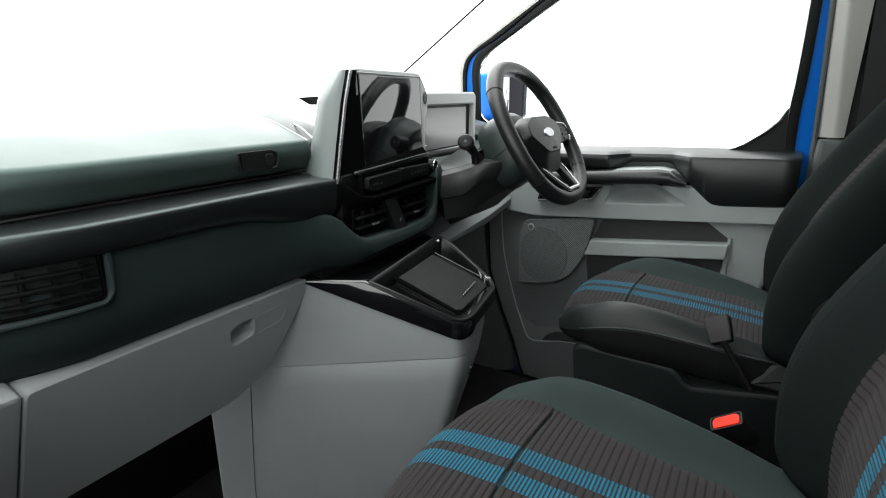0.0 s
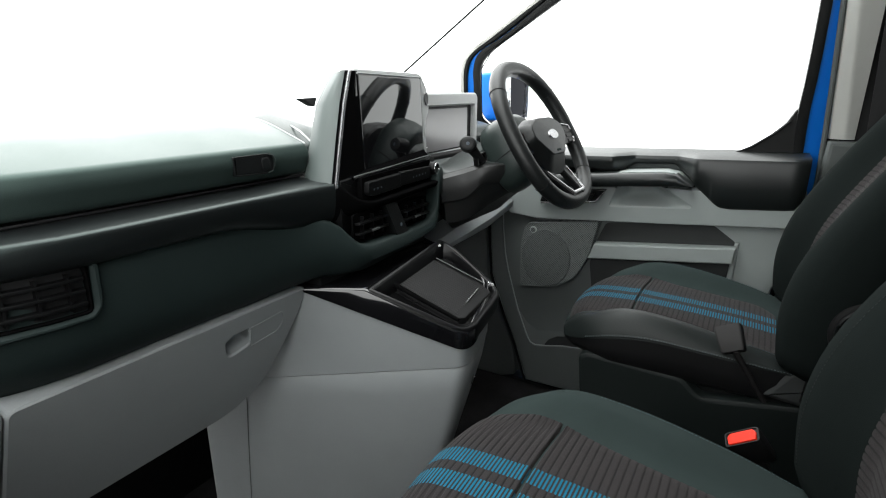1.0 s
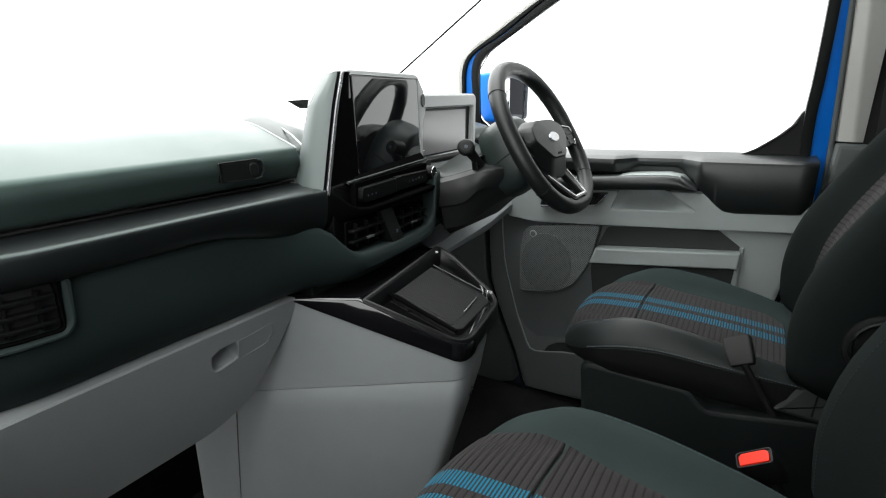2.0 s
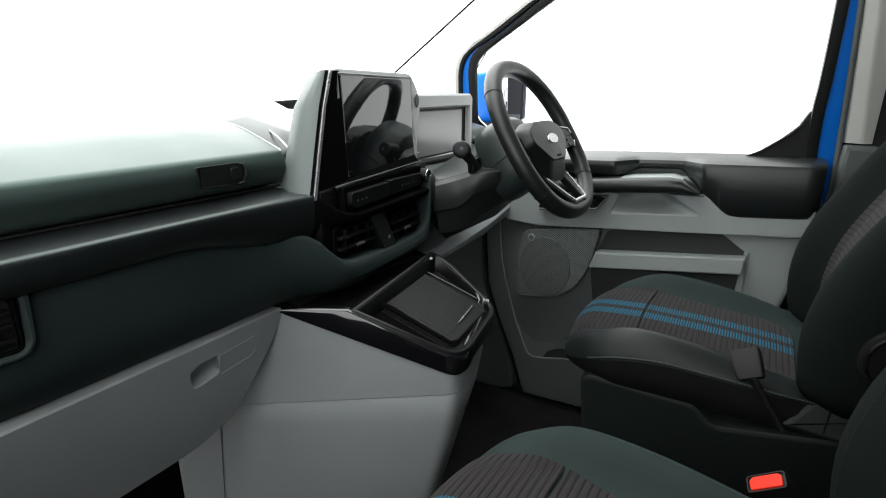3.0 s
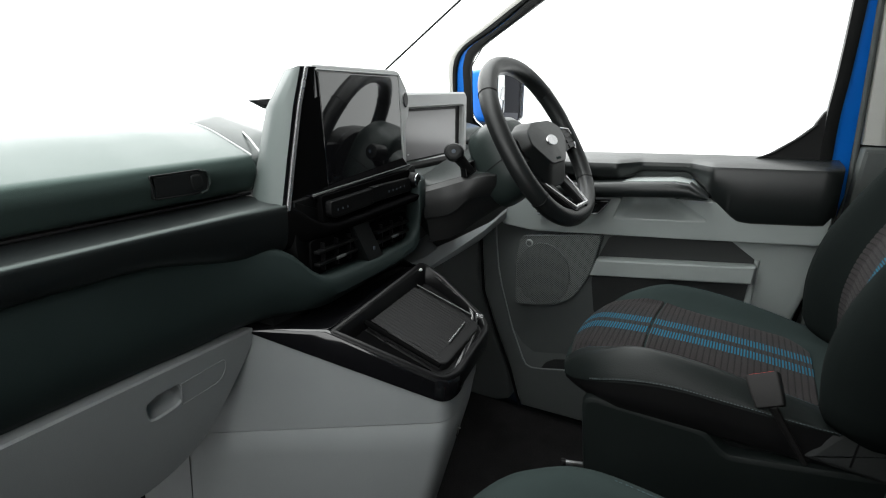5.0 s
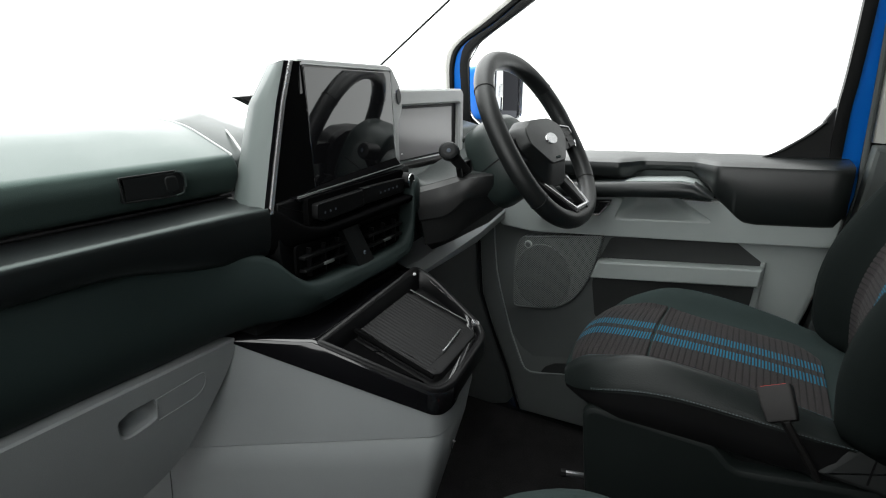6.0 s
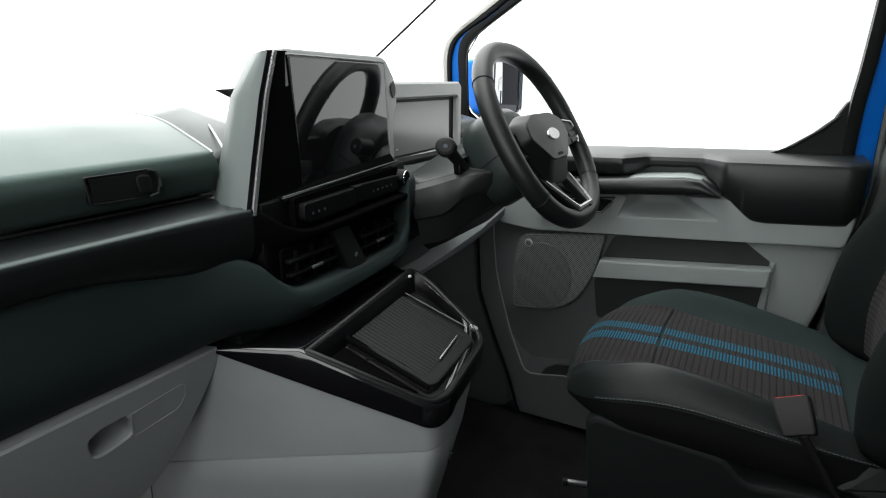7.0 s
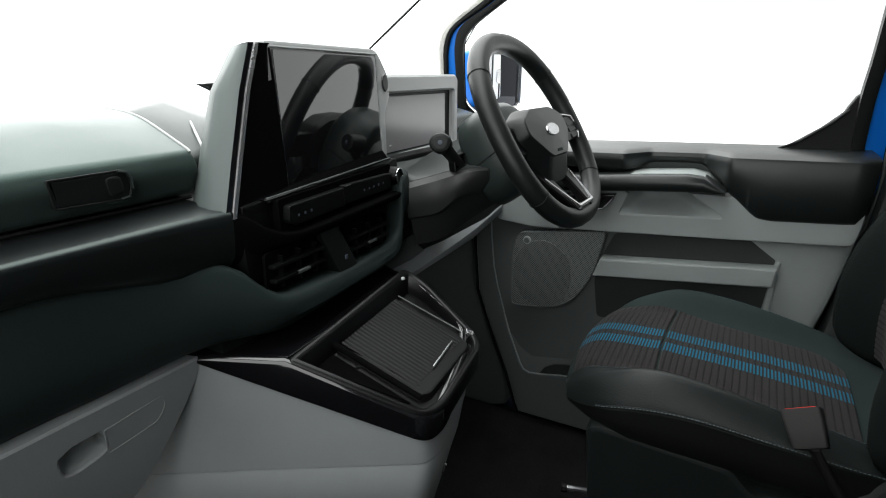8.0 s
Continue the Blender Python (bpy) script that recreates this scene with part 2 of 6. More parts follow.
def single(name, bm, material, at, label, category, group="", kind="", angle=38):
    """A thing that is one mesh."""
    bmesh.ops.translate(bm, vec=-Vector(at), verts=bm.verts)
    smooth(bm, angle)
    me = bpy.data.meshes.new(name)
    bm.to_mesh(me)
    bm.free()
    me.materials.append(material)
    ob = new(name, me)
    ob.location = at
    BASE[ob.name] = Vector(at)
    return tagged(ob, label, category, group, kind)


def fillet(pts, r, n=4):
    """A 2D outline with its corners rounded; r: one radius or one a corner."""
    out = []
    k = len(pts)
    for i in range(k):
        p, a, b = Vector(pts[i]), Vector(pts[i - 1]), Vector(pts[(i + 1) % k])
        rad = r[i] if isinstance(r, (list, tuple)) else r
        da, db = (a - p), (b - p)
        d = min(rad, da.length * 0.45, db.length * 0.45)
        if d < 1e-5:
            out.append((p.x, p.y))
            continue
        s, e = p + da.normalized() * d, p + db.normalized() * d
        for j in range(n + 1):
            t = j / n
            q = s * (1 - t) ** 2 + p * 2 * t * (1 - t) + e * t * t
            out.append((q.x, q.y))
    return out


def inset(pts, d):
    """A 2D outline moved inwards by d."""
    k = len(pts)
    area = sum(pts[i - 1][0] * pts[i][1] - pts[i][0] * pts[i - 1][1] for i in range(k))
    s = 1 if area > 0 else -1
    out = []
    for i in range(k):
        p, a, b = Vector(pts[i]), Vector(pts[i - 1]), Vector(pts[(i + 1) % k])
        u, v = (p - a), (b - p)
        u = u.normalized() if u.length > 1e-9 else v.normalized()
        v = v.normalized() if v.length > 1e-9 else u
        n1, n2 = Vector((-u.y, u.x)), Vector((-v.y, v.x))
        m = n1 + n2
        m = m.normalized() if m.length > 1e-6 else n1
        c = max(0.45, m.dot(n1))
        out.append((p.x + s * m.x * d / c, p.y + s * m.y * d / c))
    for _ in range(3):  # corners tighter than d close up into a point
        i = 0
        while i < k:
            j = i
            while j - i < k - 1:
                e = Vector(pts[(j + 1) % k]) - Vector(pts[j % k])
                g = Vector(out[(j + 1) % k]) - Vector(out[j % k])
                if e.dot(g) < -1e-12:
                    j += 1
                else:
                    break
            if j > i:
                run = [q % k for q in range(i, j + 1)]
                mx, my = sum(out[q][0] for q in run) / len(run), sum(out[q][1] for q in run) / len(run)
                for q in run:
                    out[q] = (mx, my)
            i = j + 1
    return out


def rings(bm, loops, close=True, cap0=True, cap1=True):
    """Joins loops of equally many 3D points into a skin."""
    vs = [[bm.verts.new(p) for p in loop] for loop in loops]
    n = len(loops[0])
    for a, b in zip(vs, vs[1:]):
        for i in range(n if close else n - 1):
            j = (i + 1) % n
            bm.faces.new((a[i], a[j], b[j], b[i]))
    if close and cap0:
        bm.faces.new(list(reversed(vs[0])))
    if close and cap1:
        bm.faces.new(vs[-1])
    return bm


def frame_at(origin, a, b, c):
    """The matrix of a local frame with those three axes."""
    m = Matrix.Identity(4)
    for i, v in enumerate((a, b, c)):
        m[0][i], m[1][i], m[2][i] = v
    m.translation = origin
    return m


def slab(outline, m, c0, c1, edge=0.003, bm=None, taper=0.0):
    """An outline in a frame's a and b, thick from c0 to c1, its outer rim rounded."""
    bm = bm or bmesh.new()
    e = min(edge, abs(c1 - c0) * 0.9)
    sgn = 1 if c1 > c0 else -1
    full = inset(outline, taper) if taper else outline
    loops = [[m @ Vector((x, y, c0)) for x, y in outline], [m @ Vector((x, y, c1 - sgn * e)) for x, y in full]]
    if e > 0:
        loops.append([m @ Vector((x, y, c1 - sgn * e * 0.3)) for x, y in inset(full, e * 0.3)])
        loops.append([m @ Vector((x, y, c1)) for x, y in inset(full, e)])
        loops.append([m @ Vector((x, y, c1)) for x, y in inset(full, e + 0.0012)])
    return rings(bm, loops)


def ring_slab(outer, inner, m, c0, c1, edge=0.002, bm=None):
    """A frame with a hole: outer and inner outlines of equally many points."""
    bm = bm or bmesh.new()
    e = edge
    seq = [(outer, c0), (outer, c1 - e), (inset(outer, e), c1), (inset(inner, -e), c1), (inner, c1 - e), (inner, c0), (outer, c0)]
    return rings(bm, [[m @ Vector((x, y, c)) for x, y in o] for o, c in seq], cap0=False, cap1=False)


def tube(points, r, segs=8, closed=False, bm=None, squash=1.0, up=(0, 0, 1)):
    """A round bar along points; r: one radius or one a point."""
    bm = bm or bmesh.new()
    pts = [Vector(p) for p in points]
    k = len(pts)
    loops = []
    for i, p in enumerate(pts):
        a = pts[i - 1] if (i or closed) else p
        b = pts[(i + 1) % k] if (i < k - 1 or closed) else p
        t = (b - a).normalized()
        u = Vector(up)
        if abs(t.dot(u)) > 0.95:
            u = Vector((0, 1, 0)) if abs(t.y) < 0.9 else Vector((1, 0, 0))
        s = t.cross(u).normalized()
        w = s.cross(t)
        rad = r[i] if isinstance(r, (list, tuple)) else r
        loops.append([p + s * math.cos(q) * rad + w * math.sin(q) * rad * squash for q in (2 * math.pi * j / segs for j in range(segs))])
    if closed:
        loops.append(loops[0])
        rings(bm, loops, cap0=False, cap1=False)
        bmesh.ops.remove_doubles(bm, verts=bm.verts, dist=1e-6)
        return bm
    return rings(bm, loops)


def box(lo, hi, edge=0.003, bm=None):
    """An upright box with rounded vertical and top edges."""
    o = fillet([(lo[0], lo[1]), (hi[0], lo[1]), (hi[0], hi[1]), (lo[0], hi[1])], edge * 2, 2)
    return slab(o, Matrix.Identity(4), lo[2], hi[2], edge, bm)


def disc(m, r, c0, c1, edge=0.002, segs=28, bm=None):
    return slab([(r * math.cos(2 * math.pi * i / segs), r * math.sin(2 * math.pi * i / segs)) for i in range(segs)], m, c0, c1, edge, bm)


def along_y(profile, ys, shift=None, bm=None):
    """A profile in x and z carried along y; shift(y) gives dx, dz."""
    bm = bm or bmesh.new()
    loops = []
    for y in ys:
        dx, dz = shift(y) if shift else (0, 0)
        loops.append([(x + dx, y, z + dz) for x, z in profile])
    return rings(bm, loops)


def ease(t):
    t = max(0.0, min(1.0, t))
    return t * t * (3 - 2 * t)


def table(x, rows):
    """Linear reading of a short table."""
    if x <= rows[0][0]:
        return rows[0][1]
    for (a, p), (b, q) in zip(rows, rows[1:]):
        if x <= b:
            return p + (q - p) * (x - a) / (b - a)
    return rows[-1][1]


def curve(x, rows):
    """Smooth reading of a short table."""
    if x <= rows[0][0]:
        return rows[0][1]
    if x >= rows[-1][0]:
        return rows[-1][1]
    k = max(i for i in range(len(rows) - 1) if rows[i][0] <= x)
    (x1, p1), (x2, p2) = rows[k], rows[k + 1]
    x0, p0 = rows[k - 1] if k else (2 * x1 - x2, 2 * p1 - p2)
    x3, p3 = rows[k + 2] if k + 2 < len(rows) else (2 * x2 - x1, 2 * p2 - p1)
    h = x2 - x1
    m1, m2 = (p2 - p0) / (x2 - x0) * h, (p3 - p1) / (x3 - x1) * h
    t = (x - x1) / h
    return p1 * (2 * t ** 3 - 3 * t ** 2 + 1) + m1 * (t ** 3 - 2 * t ** 2 + t) + p2 * (3 * t ** 2 - 2 * t ** 3) + m2 * (t ** 3 - t ** 2)


def span(a, b, n):
    return [a + (b - a) * i / (n - 1) for i in range(n)]


FACE_X = lambda x0: frame_at((x0, 0, 0), (0, 1, 0), (0, 0, 1), (1, 0, 0))   # a = y, b = z, c = to the rear
FACE_Y = lambda y0: frame_at((0, y0, 0), (1, 0, 0), (0, 0, 1), (0, -1, 0))  # a = x, b = z, c = into the cab
FACE_Z = lambda z0: frame_at((0, 0, z0), (1, 0, 0), (0, 1, 0), (0, 0, 1))
FLOOR = -0.10

# ---- the shell of the van and the studio ----
single("ground", box((-30, -30, -0.75), (30, 30, -0.6), 0.01), WHITE, (0, 0, -0.6), "white studio floor around the van", "ground", kind="structure")
single("floor", box((-1.15, 0.06, FLOOR - 0.08), (0.85, 1.70, FLOOR), 0.004), CARPET, (0, 0.86, FLOOR), "black carpeted cab floor", "floor", kind="structure")
single("wall_front", slab(fillet([(-1.2, -0.18), (-1.15, -0.18), (-1.13, 0.35), (-1.08, 0.7), (-1.2, 0.75)], 0.02), frame_at((0, 0.06, 0), (1, 0, 0), (0, 0, 1), (0, 1, 0)), 0, 1.6, 0.0),
       BLACK, (-1.15, 0.86, 0), "black bulkhead behind the footwells", "bulkhead", kind="structure")
single("wall_rear", box((0.85, -0.02, -0.18), (0.9, 1.74, 1.5), 0.004), BLACK, (0.87, 0.86, 0), "dark bulkhead behind the seats", "bulkhead", kind="structure")
single("ceiling", slab(fillet([(-0.34, 0.05), (0.9, 0.0), (0.9, 1.72), (-0.34, 1.67)], 0.05), FACE_Z(1.46), 0, 0.04, 0.01),
       HEADLINER, (0.3, 0.86, 1.46), "pale headliner of the cab roof", "ceiling", kind="structure")
# passenger-side pillar behind the open doorway, and the sill under it
single("pillar_passenger", slab(fillet([(0.22, -0.18), (0.4, -0.18), (0.34, 1.5), (0.16, 1.5)], 0.02), frame_at((0, 0, 0), (1, 0, 0), (0, 0, 1), (0, 1, 0)), -0.05, 0.05, 0.006),
       PILLARLOW, (0.3, 0, 0), "grey pillar trim at the passenger doorway", "pillar", kind="structure")
single("wall_side", box((0.36, -0.05, -0.18), (0.86, 0.0, 1.48), 0.004), PILLARLOW, (0.6, 0, 0), "grey side trim behind the passenger doorway", "wall", kind="structure")
# unseen closed passenger door, added below its open window to block low light
pdoor = thing("door_2", (-0.3, 0.0, 0.0), "unseen dark passenger door, added to keep low side light out", "van door", kind="structure")
part("panel", slab(fillet([(-0.95, -0.1), (0.24, -0.1), (0.24, 0.72), (-0.45, 0.72), (-0.60, 0.695), (-0.95, 0.69)], 0.02), frame_at((0, -0.06, 0), (1, 0, 0), (0, 0, 1), (0, 1, 0)), 0.0, 0.12, 0.02), DARK, pdoor, "black door trim")
part("front_post", slab(fillet([(-1.1, 0.72), (-0.86, 0.72), (-0.80, 0.98), (-0.28, 1.40), (-0.40, 1.46), (-1.0, 0.98)], 0.02), frame_at((0, -0.02, 0), (1, 0, 0), (0, 0, 1), (0, 1, 0)), 0.0, 0.05, 0.006), RUBBER, pdoor, "black window frame")
single("sill", box((-1.1, -0.06, -0.3), (0.4, 0.07, -0.092), 0.01), DARK, (-0.3, 0, 0), "black step plate of the doorway", "sill", kind="structure")


def strip(pairs, thick, normal, bm=None):
    """A thick band between two rows of points."""
    bm = bm or bmesh.new()
    n = Vector(normal) * thick
    loops = [[Vector(a), Vector(b), Vector(b) + n, Vector(a) + n] for a, b in pairs]
    return rings(bm, loops)


# driver's front pillar: pale trim between the windscreen and the door frame
pillar = thing("pillar_front", (-0.95, 1.55, 0.8), "pale grey front pillar trim beside the windscreen", "pillar", kind="structure")
part("windscreen_seal", tube([Vector((-0.957, 1.42, 0.953)) + Vector((0.262, -0.006, 0.176)) * k for k in span(-0.5, 2.6, 6)], 0.0028, 6), RUBBER, pillar, "thin black windscreen edge")
screenglass = bmesh.new()
rings(screenglass, [[(-1.16, 0.2, 0.815), (-0.30, 0.3, 1.43)], [(-1.24, 0.86, 0.815), (-0.36, 0.86, 1.45)], [(-1.14, 1.44, 0.828), (-0.28, 1.39, 1.42)]], close=False)
ws = single("windscreen", screenglass, GLASS, (-1.1, 0.86, 0.83), "clear windscreen glass", "windscreen", kind="structure")
ws.visible_shadow = False

# ---- driver's door, closed ----
door = thing("door_1", (-0.3, 1.6, FLOOR), "closed driver's door with grey trim in a blue painted frame", "van door", kind="structure")


def tumble(x, z, y0=1.69):
    """A point of the door's upper frame, which leans inwards."""
    return Vector((x, y0 - 0.17 * max(0.0, z - 0.73), z))


def between(left, right, y0, depth, round_left=0.0):
    """A band between two lines in x and z on the leaning door plane; its left edge may be rolled back."""
    loops = []
    n = 26
    for i in range(n):
        k = (len(left) - 1) * i / (n - 1)
        a = (curve(k, [(j, p[0]) for j, p in enumerate(left)]), curve(k, [(j, p[1]) for j, p in enumerate(left)]))
        b = (curve(k, [(j, p[0]) for j, p in enumerate(right)]), curve(k, [(j, p[1]) for j, p in enumerate(right)]))
        p, q = Vector(a), Vector(b)
        m, h = p.lerp(q, 0.30), p.lerp(q, 0.70)
        loops.append([tumble(p.x, p.y, y0 + round_left), tumble(m.x, m.y, y0 + round_left * 0.30), tumble(h.x, h.y, y0), tumble(q.x, q.y, y0 + 0.002), tumble(q.x, q.y, y0 + depth), tumble(p.x, p.y, y0 + depth)])
    return rings(bmesh.new(), loops)


TRIM_L = [(-0.915, 0.70), (-0.908, 0.80), (-0.9025, 0.89), (-0.902, 0.956), (-0.8800, 1.002), (-0.797, 1.056), (-0.650, 1.141), (-0.431, 1.263), (-0.21, 1.386)]
TRIM_R = [(-0.886, 0.70), (-0.883, 0.80), (-0.8795, 0.89), (-0.872, 0.9556), (-0.8430, 1.000), (-0.758, 1.050), (-0.607, 1.1376), (-0.39, 1.259), (-0.168, 1.383)]
BLUE_L = [(-0.876, 0.70), (-0.873, 0.80), (-0.869, 0.89), (-0.860, 0.9554), (-0.8280, 1.000), (-0.730, 1.0500), (-0.592, 1.1365), (-0.369, 1.259), (-0.152, 1.382)]
DARK_L = [(-0.846, 0.70), (-0.844, 0.80), (-0.842, 0.89), (-0.839, 0.955), (-0.8130, 1.003), (-0.7226, 1.050), (-0.588, 1.136), (-0.365, 1.258), (-0.148, 1.381)]
DARK_R = [(-0.826, 0.70), (-0.822, 0.80), (-0.8187, 0.89), (-0.8146, 0.9544), (-0.7820, 0.9975), (-0.674, 1.062), (-0.548, 1.1335), (-0.325, 1.256), (-0.108, 1.378)]
part("trim", between(TRIM_L, TRIM_R, 1.648, 0.05, 0.03), PILLARTRIM, pillar, "", 60)
part("door_seal", between(TRIM_R, [Vector(a).lerp(Vector(b), 0.92)[:] for a, b in zip(TRIM_R, BLUE_L)], 1.652, 0.03), RUBBER, pillar, "black rubber door seal", 60)
part("frame_front", between([Vector(a).lerp(Vector(b), 0.85)[:] for a, b in zip(TRIM_R, BLUE_L)], [Vector(a).lerp(Vector(b), 0.4)[:] for a, b in zip(DARK_L, DARK_R)], 1.662, 0.02), BLUE, door, "blue painted door frame", 60)
part("seal_front", between(DARK_L, DARK_R, 1.650, 0.012), RUBBER, door, "black rubber window channel", 60)
part("channel_edge", tube([tumble(x + 0.002, z - 0.001, 1.655) for x, z in DARK_R[1:5]], 0.0016, 6), VOID, door)
part("seal_rear", between([(0.062, 0.72), (0.056, 0.83), (0.0585, 0.92), (0.058, 1.09), (0.050, 1.42)], [(0.084, 0.72), (0.0800, 0.83), (0.082, 0.92), (0.081, 1.09), (0.074, 1.42)], 1.675, 0.03), RUBBER, door, "black rubber window channel", 60)
part("frame_rear", between([(0.104, 0.60), (0.100, 0.64), (0.072, 0.72), (0.0750, 0.83), (0.077, 0.92), (0.076, 1.09), (0.068, 1.42)], [(0.124, 0.60), (0.124, 0.64), (0.119, 0.72), (0.1135, 0.83), (0.1075, 0.92), (0.098, 1.09), (0.079, 1.42)], 1.684, 0.05), BLUE, door, "blue painted door frame", 60)
shell = fillet([(-0.80, 0.69), (-0.80, 0.45), (-0.70, 0.2), (-0.62, 0.08), (0.03, 0.08), (0.04, 0.36), (0.092, 0.60), (0.10, 0.69)], 0.03)
part("seal_low", between([(0.0, 0.05), (0.055, 0.25), (0.085, 0.42), (0.104, 0.605)], [(0.035, 0.05), (0.085, 0.25), (0.112, 0.42), (0.127, 0.605)], 1.672, 0.05), RUBBER, door, "black rubber door seal", 60)
part("shell", slab(shell, FACE_Y(1.74), 0.0, 0.10, 0.01), BLUE, door, "blue painted steel door shell")
quarter = [(-0.09, 0.715), (-0.05, 0.733), (0.004, 0.774), (0.036, 0.806), (0.052, 0.838), (0.060, 0.845), (0.068, 0.80), (0.070, 0.715)]
part("quarter_seal", slab(quarter, FACE_Y(1.70), 0.0, 0.02, 0.003), RUBBER, door, "black corner piece of the window")
part("quarter_lip", tube([(-0.075, 1.676, 0.722), (-0.03, 1.676, 0.745), (0.02, 1.674, 0.785), (0.044, 1.672, 0.812)], 0.003, 6), DARK, door)
part("mirror_sail", slab([(-0.862, 0.69), (-0.852, 0.745), (-0.843, 0.845), (-0.826, 0.808), (-0.800, 0.783), (-0.70, 0.72)], FACE_Y(1.668), 0.0, 0.010, 0.003), RUBBER, door, "black corner of the window by the mirror")
part("sail_strip", tube([(-0.834, 1.652, 0.835), (-0.828, 1.652, 0.818), (-0.814, 1.652, 0.797), (-0.775, 1.652, 0.768)], 0.0028, 6), CHROME, door, "bright strip beside the mirror")
pane = bmesh.new()
rings(pane, [[tumble(-0.84, 0.70, 1.72), tumble(-0.84, 0.95, 1.72), tumble(-0.62, 1.14, 1.72), tumble(-0.2, 1.4, 1.72)], [tumble(0.08, 0.70, 1.72), tumble(0.08, 0.95, 1.72), tumble(0.07, 1.14, 1.72), tumble(0.05, 1.4, 1.72)]], close=False)
wp = part("window_pane", pane, GLASS, door)
wp.visible_shadow = False

# trim panel, in x and z, with its raised and sunk fields
panel = fillet([(-0.762, 0.62), (-0.762, 0.50), (-0.757, 0.40), (-0.748, 0.282), (-0.696, 0.141), (-0.648, 0.030), (-0.609, -0.088), (-0.02, -0.07), (0.0, 0.05), (0.038, 0.25), (0.076, 0.42), (0.103, 0.60), (0.105, 0.66), (-0.13, 0.655), (-0.150, 0.598), (-0.345, 0.580), (-0.365, 0.645), (-0.5, 0.64)], [0.03] * 13 + [0.004] * 4 + [0.03])
part("trim_panel", slab(panel, FACE_Y(1.645), 0.0, 0.055, 0.012), DOORGREY, door, "grey moulded plastic door trim")
low_field = fillet([(-0.752, 0.605), (-0.752, 0.50), (-0.747, 0.40), (-0.737, 0.285), (-0.685, 0.145), (-0.638, 0.032), (-0.602, -0.078), (-0.06, -0.06), (-0.045, 0.10), (-0.040, 0.28), (-0.036, 0.488), (-0.098, 0.532), (-0.40, 0.53), (-0.66, 0.515), (-0.69, 0.60)], [0.02, 0.03, 0.03, 0.03, 0.03, 0.03, 0.02, 0.01, 0.01, 0.01, 0.01, 0.01, 0.01, 0.01, 0.01])
part("lower_field", slab(low_field, FACE_Y(1.594), 0.0, 0.0055, 0.002), DOORLOW, door, "charcoal lower field of the door trim")
ridge = [(-0.480, 0.081), (-0.545, 0.066), (-0.575, 0.062), (-0.592, 0.068), (-0.604, 0.086), (-0.642, 0.178), (-0.682, 0.310), (-0.695, 0.368), (-0.704, 0.450), (-0.708, 0.520), (-0.704, 0.585)]
raised = [(-0.748, 0.590), (-0.750, 0.50), (-0.745, 0.40), (-0.735, 0.286), (-0.683, 0.146), (-0.636, 0.033), (-0.600, -0.076), (-0.10, -0.06), (-0.08, 0.11), (-0.30, 0.100)] + ridge
part("lower_border", slab(raised, FACE_Y(1.5895), 0.0, 0.011, 0.004), DOORLOW, door, "raised charcoal border of the door bin")
# highlight along the border's ridge, painted as a paler bar
part("border_highlight", tube([(x + 0.003, 1.5800, z + 0.003) for x, z in [(-0.10, 0.110), (-0.30, 0.100)] + ridge], 0.0022, 6), DOORGREY, door, "lit edge of the border, put in as paler grey")
part("door_gap", tube([(x - 0.002, 1.590, z) for x, z in ((-0.757, 0.56), (-0.757, 0.48), (-0.753, 0.40), (-0.744, 0.285), (-0.693, 0.145), (-0.645, 0.032), (-0.607, -0.085))], 0.005, 6), RUBBER, door, "dark gap along the door's front edge")
part("bin_floor", strip([((x, 1.5885, z), (u, 1.5800, w)) for x, z, u, w in ((-0.632, 0.170, -0.636, 0.168), (-0.610, 0.138, -0.602, 0.084), (-0.568, 0.114, -0.574, 0.064), (-0.482, 0.132, -0.482, 0.082), (-0.30, 0.150, -0.30, 0.101))], -0.002, (0, -1, 0)), DOORLOW, door, "sloping floor of the door bin", 50)
# flat dark plate in place of the shade inside the bin
part("bin_hole_shade", slab(fillet([(-0.542, 0.071), (-0.528, 0.094), (-0.500, 0.112), (-0.46, 0.121), (-0.36, 0.128), (-0.36, 0.10), (-0.48, 0.083)], 0.006), FACE_Y(1.584), 0.0, 0.005, 0.001), DOORDARK, door, "dark plate for the shaded hollow in the door bin")
# middle field that stands proud under the armrest, over a shadow step
mid = fillet([(-0.70, 0.60), (-0.675, 0.515), (-0.58, 0.507), (-0.2, 0.535), (0.085, 0.558), (0.092, 0.60), (0.092, 0.635), (-0.222, 0.634), (-0.146, 0.586), (-0.366, 0.568), (-0.346, 0.624), (-0.55, 0.618)], [0.012, 0.012, 0.02, 0.02, 0.012, 0.02, 0.012, 0.012, 0.010, 0.010, 0.012, 0.012])
part("middle_trim", slab(mid, FACE_Y(1.60), 0.0, 0.045, 0.0025), DOORGREY, door)
